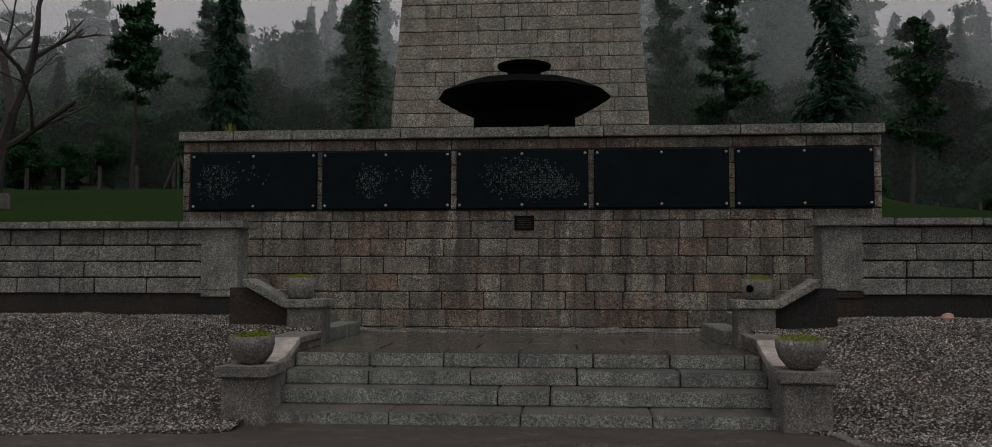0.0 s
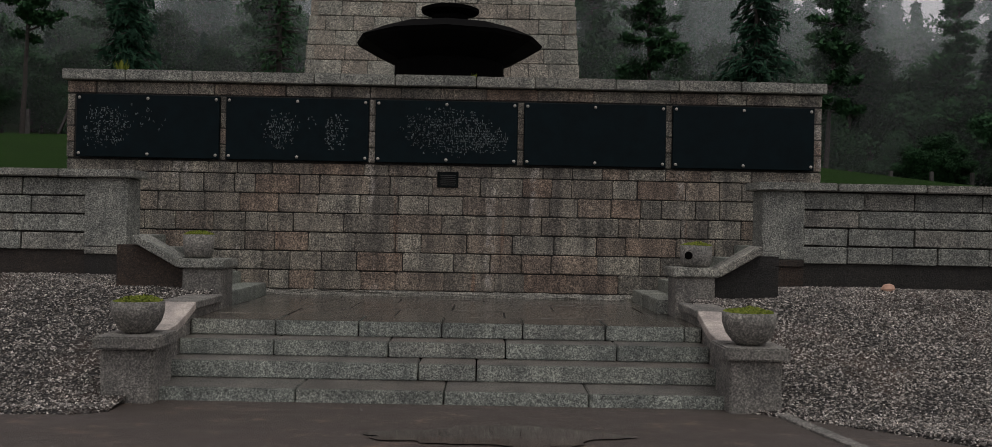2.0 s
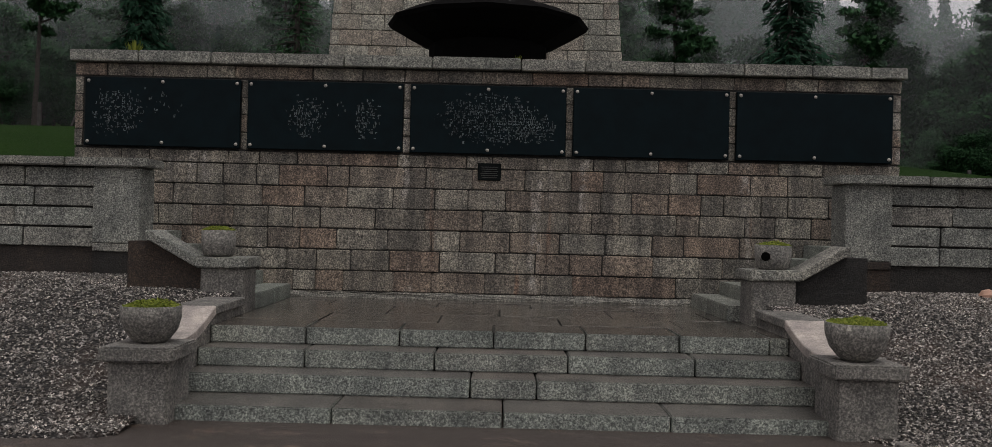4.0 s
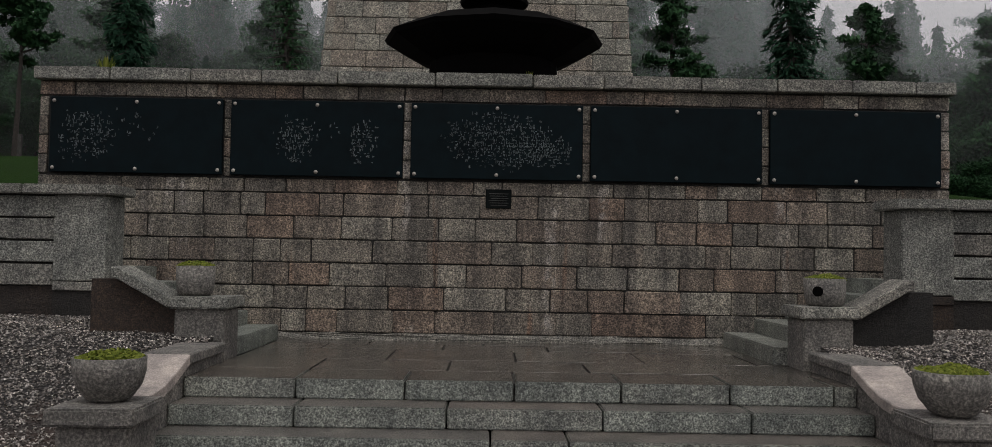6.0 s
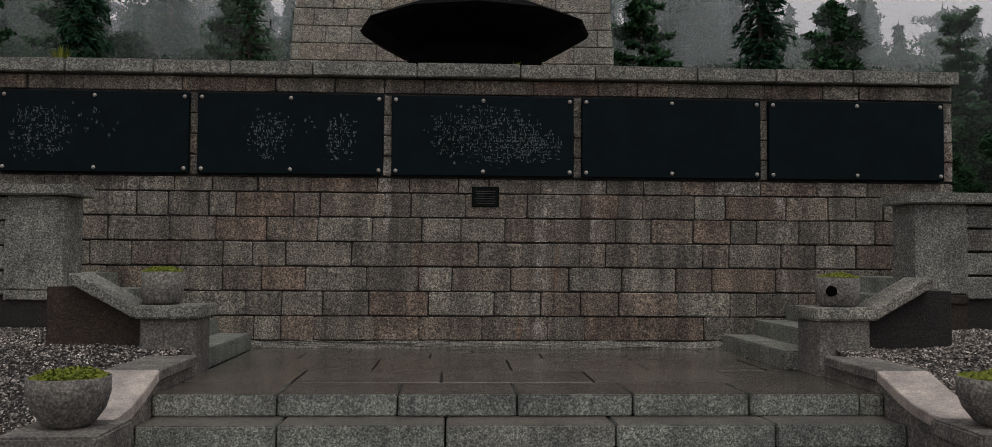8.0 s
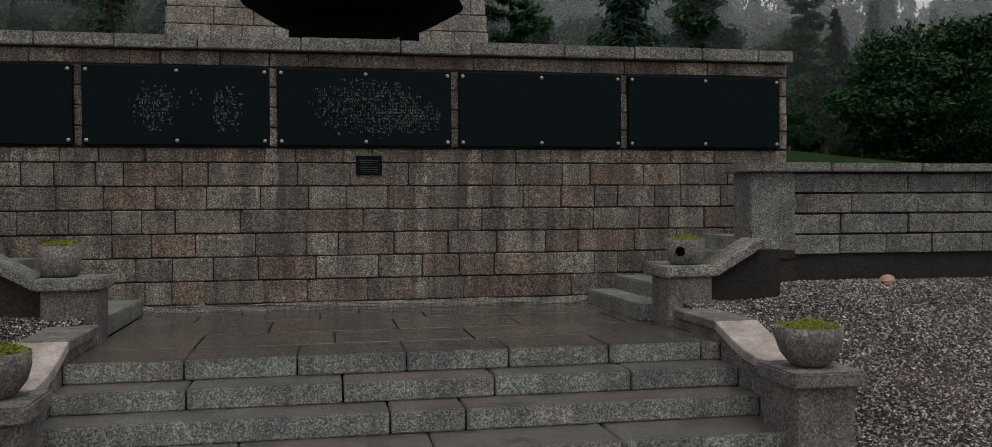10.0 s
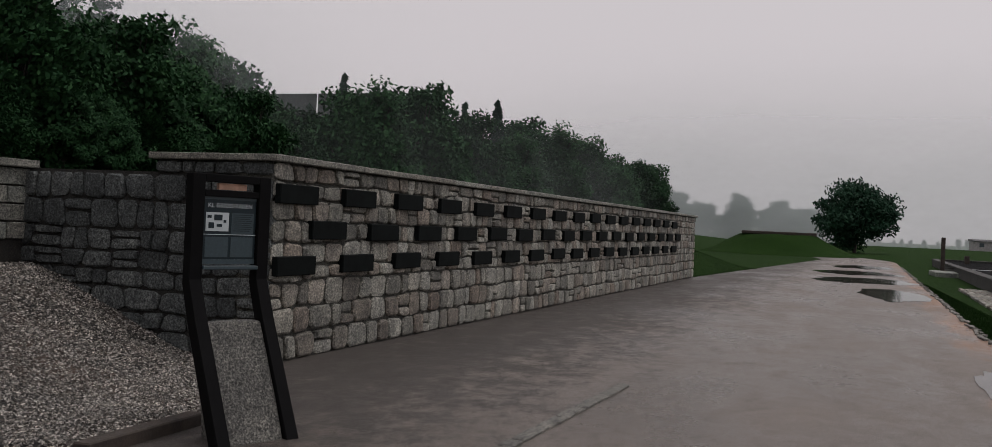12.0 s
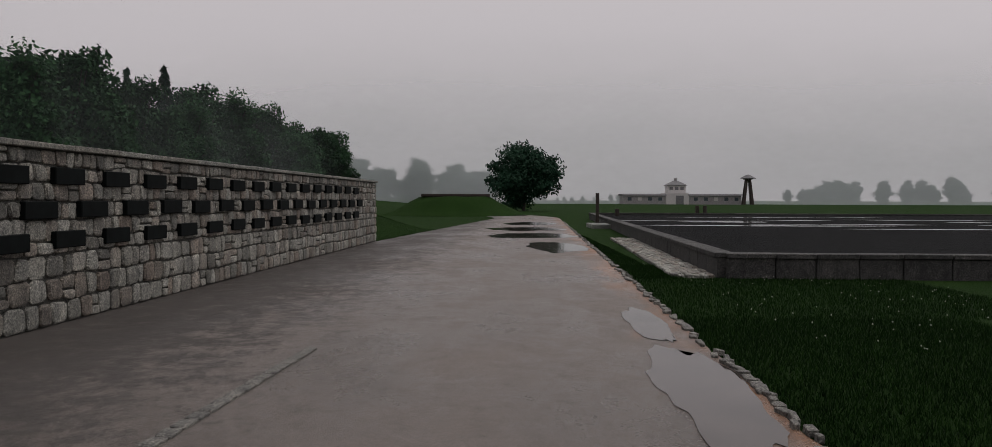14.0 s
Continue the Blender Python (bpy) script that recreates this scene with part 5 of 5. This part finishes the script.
def spruce(height, radius, seed, density=1.0, bare=0.12, droop=0.35, leaf=0.16):
    r = random.Random(seed)
    bm, lv = bmesh.new(), Leaves()
    limb(bm, Vector((0, 0, 0)), Vector((0, 0, height)), height * 0.016, 0.02, 8)
    z = height * bare
    while z < height * 0.99:
        t = (z - height * bare) / (height * (1 - bare))
        reach = radius * (1 - t) ** 0.8 * (0.75 + 0.35 * noise.noise(Vector((z * 0.9, seed, 0)))) + 0.12
        for k in range(r.randint(5, 7)):
            a = r.uniform(0, 6.283)
            ln = reach * r.uniform(0.6, 1.15)
            tip = Vector((math.cos(a) * ln, math.sin(a) * ln, z - droop * ln * r.uniform(0.6, 1.2)))
            root = Vector((0, 0, z))
            limb(bm, root, tip, 0.03 + 0.02 * ln, 0.008, 4)
            n_ = int((7 + ln * 15) * density)
            side = Vector((-math.sin(a), math.cos(a), 0))
            for j in range(n_):
                s = r.uniform(0.12, 1.05)
                c = root.lerp(tip, s) + side * r.uniform(-1, 1) * ln * 0.22 * (1.15 - s) + Vector((0, 0, r.uniform(-0.32, 0.06)))
                u = (tip - root).normalized() * 0.6 + Vector((r.uniform(-0.6, 0.6), r.uniform(-0.6, 0.6), r.uniform(-0.9, 0.1)))
                u = u.normalized() * leaf * r.uniform(0.8, 1.7)
                lv.add(c, u, u.orthogonal().normalized() * leaf * r.uniform(0.25, 0.5))
        z += height * r.uniform(0.018, 0.03)
    return bm, lv


def pine(height, radius, seed, density=1.0, bare=0.5, leaf=0.2):
    """Tall bare trunk with a loose crown of clumps."""
    r = random.Random(seed)
    bm, lv = bmesh.new(), Leaves()
    pts, _ = crooked(bm, Vector((0, 0, 0)), Vector((0, 0, 1)), height, height * 0.014, 0.03, r, 8, 0.04, 0.1)
    for k in range(int(30 + 2 * height)):
        t = r.uniform(bare, 1.0)
        i = min(7, int(t * 8))
        root = pts[i].lerp(pts[i + 1], t * 8 - i)
        a = r.uniform(0, 6.283)
        ln = radius * r.uniform(0.4, 1.0) * (1.15 - 0.7 * (t - bare) / (1 - bare))
        d = Vector((math.cos(a), math.sin(a), r.uniform(0.0, 0.55)))
        bp, _ = crooked(bm, root, d, ln, 0.05, 0.012, r, 4, 0.22)
        for q in bp[2:]:
            size = r.uniform(0.35, 0.8) * radius * 0.36
            for j in range(int(48 * density)):
                o = rand_dir(r) * size * r.random() ** 0.5
                o.z *= 0.55
                u = rand_dir(r) * leaf * r.uniform(0.6, 1.3)
                lv.add(q + o, u, u.orthogonal().normalized() * leaf * r.uniform(0.3, 0.55))
    return bm, lv


def broadleaf(height, radius, seed, density=1.0, trunk=0.25, leaf=0.22, clumps=70, uneven=0.25):
    r = random.Random(seed)
    bm, lv = bmesh.new(), Leaves()
    pts, _ = crooked(bm, Vector((0, 0, 0)), Vector((0, 0, 1)), height * 0.62, height * 0.025, height * 0.010, r, 6, 0.08, 0.1)
    cz = height * (0.5 + trunk * 0.5)
    hz = height * (1 - trunk) * 0.5
    for k in range(clumps):
        d = rand_dir(r)
        q = r.uniform(0.35, 0.92)
        bulge = 1 + uneven * noise.noise(d * 1.6 + Vector((seed, 0, 0)))
        taper = 1.0 - 0.38 * max(0.0, d.z)
        c = Vector((d.x * radius * q * bulge * taper, d.y * radius * q * bulge * taper, cz + d.z * hz * q * bulge))
        if k % 3 == 0:
            limb(bm, pts[r.randint(2, 5)], c, 0.010 * height, 0.015, 4)
        size = radius * r.uniform(0.16, 0.36)
        for j in range(int(85 * density)):
            o = rand_dir(r) * size * (r.random() ** 0.6 + 0.25 * r.random())
            o.z *= 0.75
            u = (rand_dir(r) + Vector((0, 0, -0.3))).normalized() * leaf * r.uniform(0.5, 1.3)
            lv.add(c + o, u, u.orthogonal().normalized() * leaf * r.uniform(0.35, 0.7))
    return bm, lv


# single trees that stand out
def stand(bm_lv, mat, name, label, x, y, rz=0, group=""):
    return tree_of(name, bm_lv[0], bm_lv[1], mat, label, (x, y, terrain(x, y) - 0.15), rz, group)


spruce_a = stand(spruce(10.5, 1.75, 1, 1.6, 0.04, 0.3, 0.14), needle, "spruce_tree", "tall dark full spruce before the forest", -13.8, 24.0)
larch = stand(spruce(10.5, 1.6, 2, 0.45, 0.05, 0.2, 0.11), leafy, "larch_tree", "thin light green larch with drooping branches", -7.5, 22.5)
spruce_b = stand(spruce(12.5, 2.3, 3, 1.5, 0.04, 0.32, 0.16), needle, "spruce_tree", "broad dark spruce with hanging boughs at the forest edge", 10.9, 23.0)
pine_a = stand(pine(9.5, 1.7, 4, 1.0, 0.4, 0.16), leafy, "pine_tree", "slender pine with a light crown at the forest edge", 8.0, 30.0)
pine_b = stand(pine(9.0, 1.6, 5, 0.8, 0.5, 0.15), leafy, "birch_tree", "slender birch with a thin leafy crown", -20.0, 28.0)
for x, y, rz in ((-17.5, 31.5, 60), (16.2, 30.0, 130), (18.5, 33.0, 200), (23.0, 31.5, 20), (6.2, 36.0, 300), (-10.5, 34.0, 10)):
    copy_thing(pine_a, pose(x, y, terrain(x, y) - 0.15, rz=rz))

# bare dead tree on the terrace
rd = random.Random(15)
dbm = bmesh.new()
pts, d = crooked(dbm, Vector((0, 0, 0)), Vector((0.12, 0, 1)), 2.2, 0.2, 0.15, rd, 5, 0.12, 0.1)


branches = []


def fork(p, d, ln, rad, depth):
    q, e = crooked(branches[-1], p, d, ln, rad, rad * 0.55, rd, 5, 0.2, 0.05)
    if depth:
        for k in range(rd.randint(2, 3)):
            s = q[rd.randint(2, 5)]
            fork(s, (e + rand_dir(rd) * 0.85 + Vector((0, 0, 0.15))), ln * rd.uniform(0.5, 0.75), rad * 0.5, depth - 1)


for start, way, ln, rad in ((pts[-1], (0.5, 0, 0.9), 2.4, 0.12), (pts[-1], (-0.5, 0.2, 0.9), 2.6, 0.12), (pts[3], (1.0, -0.1, 0.35), 2.3, 0.09)):
    branches.append(bmesh.new())
    fork(start, Vector(way), ln, rad, 3)
dead = tree_of("dead_tree", dbm, None, bark, "leafless dead tree with twisted dark branches", (-13.3, 7.6, terrain(-13.3, 7.6) - 0.1))
for b_ in branches:
    part("branch", b_, bark, dead)

# the lone spreading tree beside the far road
lone = tree_of("lone_tree", *broadleaf(10.0, 5.9, 41, 2.2, 0.03, 0.26, 85, 0.7), needle, "large dark spreading pine standing alone by the road", (128.0, -13.7, -0.05))

# forest: a few shapes, many copies
forest_group = "trees of the forest"
protos = []
for k, (b, m_, nm, lab) in enumerate([
        (spruce(11.5, 2.3, 51, 1.3, 0.08, 0.3, 0.17), needle, "spruce_tree", "dark spruce in the misty forest"),
        (spruce(14.5, 2.4, 52, 1.2, 0.15, 0.3, 0.18), needle, "spruce_tree", "tall dark spruce in the misty forest"),
        (pine(14.0, 2.6, 53, 0.8, 0.42, 0.17), needle, "pine_tree", "tall bare-trunked pine in the misty forest"),
        (broadleaf(9.5, 3.5, 54, 1.5, 0.06, 0.19, 150, 0.5), leafy, "oak_tree", "dense green broadleaf tree at the forest edge"),
        (broadleaf(11.0, 3.3, 55, 1.5, 0.10, 0.19, 150, 0.5), leafy, "beech_tree", "dense dark green broadleaf tree in the forest")]):
    protos.append((b, m_, nm, lab))
rf = random.Random(99)
made = {}


def grow(k, x, y, s=1.0, z=None):
    rz = rf.uniform(0, 360)
    zz = (terrain(x, y) if z is None else z) - 0.2
    if k not in made:
        b, m_, nm, lab = protos[k]
        t = tree_of(nm, b[0], b[1], m_, lab, (x, y, zz), rz, forest_group)
        made[k] = t
    else:
        t = copy_thing(made[k], pose(x, y, zz, rz=rz))
    t.scale = (s, s, s * rf.uniform(0.92, 1.1))


# behind the monument: mixed, reaching back up the hill
for row, (y, step_, s, ks) in enumerate([(34, 2.4, 0.54, (0, 4, 3, 4)), (39, 2.2, 0.68, (0, 4, 3, 4)), (45, 2.1, 0.82, (0, 1, 2, 4)), (53, 2.2, 0.96, (1, 2, 0, 4)), (63, 2.4, 1.06, (1, 2, 0)), (76, 2.4, 1.15, (1, 2, 0))]):
    x = -46 - row * 9
    while x < 40 + row * 9:
        grow(rf.choice(ks), x + rf.uniform(-1.2, 1.2), y + rf.uniform(-2.5, 2.5), s * rf.uniform(0.78, 1.12) * (1.0 + (0.12 if y < 50 else 0.34) * smooth01((x - 2.0) / 12.0)))
        x += step_ * rf.uniform(0.6, 1.3)
for x, y, k, s in ((12.6, 44, 1, 0.8), (13.8, 48, 0, 0.85), (11.6, 52, 1, 0.9), (15.0, 43, 4, 0.7), (9.6, 47, 0, 0.8), (17.0, 50, 1, 0.85), (17.6, 34, 1, 0.68), (20.4, 38, 1, 0.75), (16.4, 39, 0, 0.8)):
    grow(k, x, y, s)
# undergrowth that closes the view below the crowns
for i in range(70):
    x = -46 + i * 1.25
    grow(rf.choice((3, 4)), x + rf.uniform(-1, 1), rf.uniform(28.5, 33), rf.uniform(0.25, 0.38))
# along the plaque wall: broadleaf edge, running far away
x = 24.0
while x < 190:
    k = 0.80 + 0.50 * smooth01((x - 26) / 80)
    grow(rf.choice((3, 4)), x, 25.0 + rf.uniform(-1.5, 1.5), rf.uniform(0.82, 1.12) * k)
    grow(rf.choice((3, 4, 3, 4, 3, 4, 0)), x + 1.5, 31.0 + rf.uniform(-2, 2), rf.uniform(0.85, 1.2) * k)
    if x < 62:
        grow(rf.choice((0, 4, 1, 0)), x + 1.0, 39.0 + rf.uniform(-2, 2), rf.uniform(0.9, 1.25) * k)
        grow(3, x + 2.0, 23.0, rf.uniform(0.45, 0.6))
    x += rf.uniform(2.4, 3.8) * (1 if x < 80 else 1.5)
# taller trees that close the gap where the hill falls away
for x, y, k, s in ((54, 35, 4, 1.25), (58, 37, 3, 1.4), (62, 40, 4, 1.4), (66, 42, 3, 1.5), (70, 45, 4, 1.5), (76, 46, 3, 1.5)):
    grow(k, x, y, s)
# scattered far groves
for i in range(26):
    grow(rf.choice((3, 4)), rf.uniform(352, 420), rf.uniform(-6, 52), rf.uniform(0.9, 1.9), 0)
for i in range(90):
    grow(rf.choice((3, 4)), rf.uniform(420, 520), -160 - i * 2.9 + rf.uniform(-3, 3), rf.uniform(0.6, 1.25), 0)
for i in range(24):
    grow(rf.choice((3, 4)), rf.uniform(520, 600), -20 - i * 5.5, rf.uniform(0.3, 0.5), 0)
# left of the place, so that the hill closes round
for i in range(24):
    grow(rf.choice((0, 1, 4)), rf.uniform(-60, -24), rf.uniform(16, 30), rf.uniform(0.8, 1.1))

# ---- mist between the trees and over the far fields ----
def mist_sheet(pts2, z0, z1, density, idx, axis, full, none):
    bm = bmesh.new()
    lo = [bm.verts.new((x, y, z0)) for x, y in pts2]
    hi = [bm.verts.new((x, y, z1)) for x, y in pts2]
    for i in range(len(pts2) - 1):
        bm.faces.new((lo[i], lo[i + 1], hi[i + 1], hi[i]))
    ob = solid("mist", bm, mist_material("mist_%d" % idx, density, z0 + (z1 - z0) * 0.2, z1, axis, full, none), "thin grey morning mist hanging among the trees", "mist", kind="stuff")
    ob.visible_shadow = False
    return ob


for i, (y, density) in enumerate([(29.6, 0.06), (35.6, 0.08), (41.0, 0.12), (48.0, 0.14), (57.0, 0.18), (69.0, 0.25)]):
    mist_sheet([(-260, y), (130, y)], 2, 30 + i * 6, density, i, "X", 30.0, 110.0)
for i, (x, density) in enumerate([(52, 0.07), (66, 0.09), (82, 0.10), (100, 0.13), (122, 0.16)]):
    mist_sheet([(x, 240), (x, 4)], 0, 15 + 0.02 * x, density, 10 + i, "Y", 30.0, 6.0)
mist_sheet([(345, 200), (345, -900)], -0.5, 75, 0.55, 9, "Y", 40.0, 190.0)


# ---- grass blades near the road ----
def grass_blades(name, boxes, label, seed, flowers=0):
    rr = np.random.RandomState(seed)
    V, F = [], []
    for (x0, x1, ylo, yhi, n_, hz) in boxes:
        for i in range(n_):
            x = rr.uniform(x0, x1)
            a, b = ylo(x), yhi(x)
            y = rr.uniform(a, b)
            h_ = rr.uniform(0.025, 0.075)
            an = rr.uniform(0, 6.28)
            dx, dy = math.cos(an) * 0.006, math.sin(an) * 0.006
            lx, ly = rr.uniform(-0.03, 0.03), rr.uniform(-0.03, 0.03)
            k = len(V)
            z = hz(x, y)
            V += [(x - dx, y - dy, z), (x + dx, y + dy, z), (x + lx, y + ly, z + h_)]
            F.append((k, k + 1, k + 2))
    me = bpy.data.meshes.new(name)
    me.from_pydata(V, [], F)
    me.materials.append(blade)
    return tagged(new(name, me), label, "grass", kind="stuff")


grass_blades("grass_blades", [(4.5, 12, lambda x: KERB(x) - 4.0, lambda x: KERB(x) - 0.02, 46000, lambda x, y: -0.03), (12, 22, lambda x: -19.0 if x < 18.4 else -14.6, lambda x: KERB(x) - 0.02, 40000, lambda x, y: -0.03), (22, 40, lambda x: -14.4, lambda x: KERB(x) - 0.02, 14000, lambda x, y: -0.03)],
             "short wet green grass blades on the lawn", 5)
grass_blades("bank_grass", [(34.6, 48, lambda x: bank_foot(x), lambda x: -2.0, 16000, lambda x, y: ground_height(x, y) - 0.01)], "short grass blades on the bank", 6)
rr = random.Random(17)
bm = bmesh.new()
for i in range(110):
    x = rr.uniform(9, 19)
    y = rr.uniform(-19.0, KERB(x) - 1.0)
    bmesh.ops.create_icosphere(bm, subdivisions=1, radius=rr.uniform(0.006, 0.012), matrix=Matrix.Translation((x, y, 0.05)))
solid("clover_flowers", bm, flower, "tiny pale clover flowers scattered in the lawn", "flowers", kind="stuff")
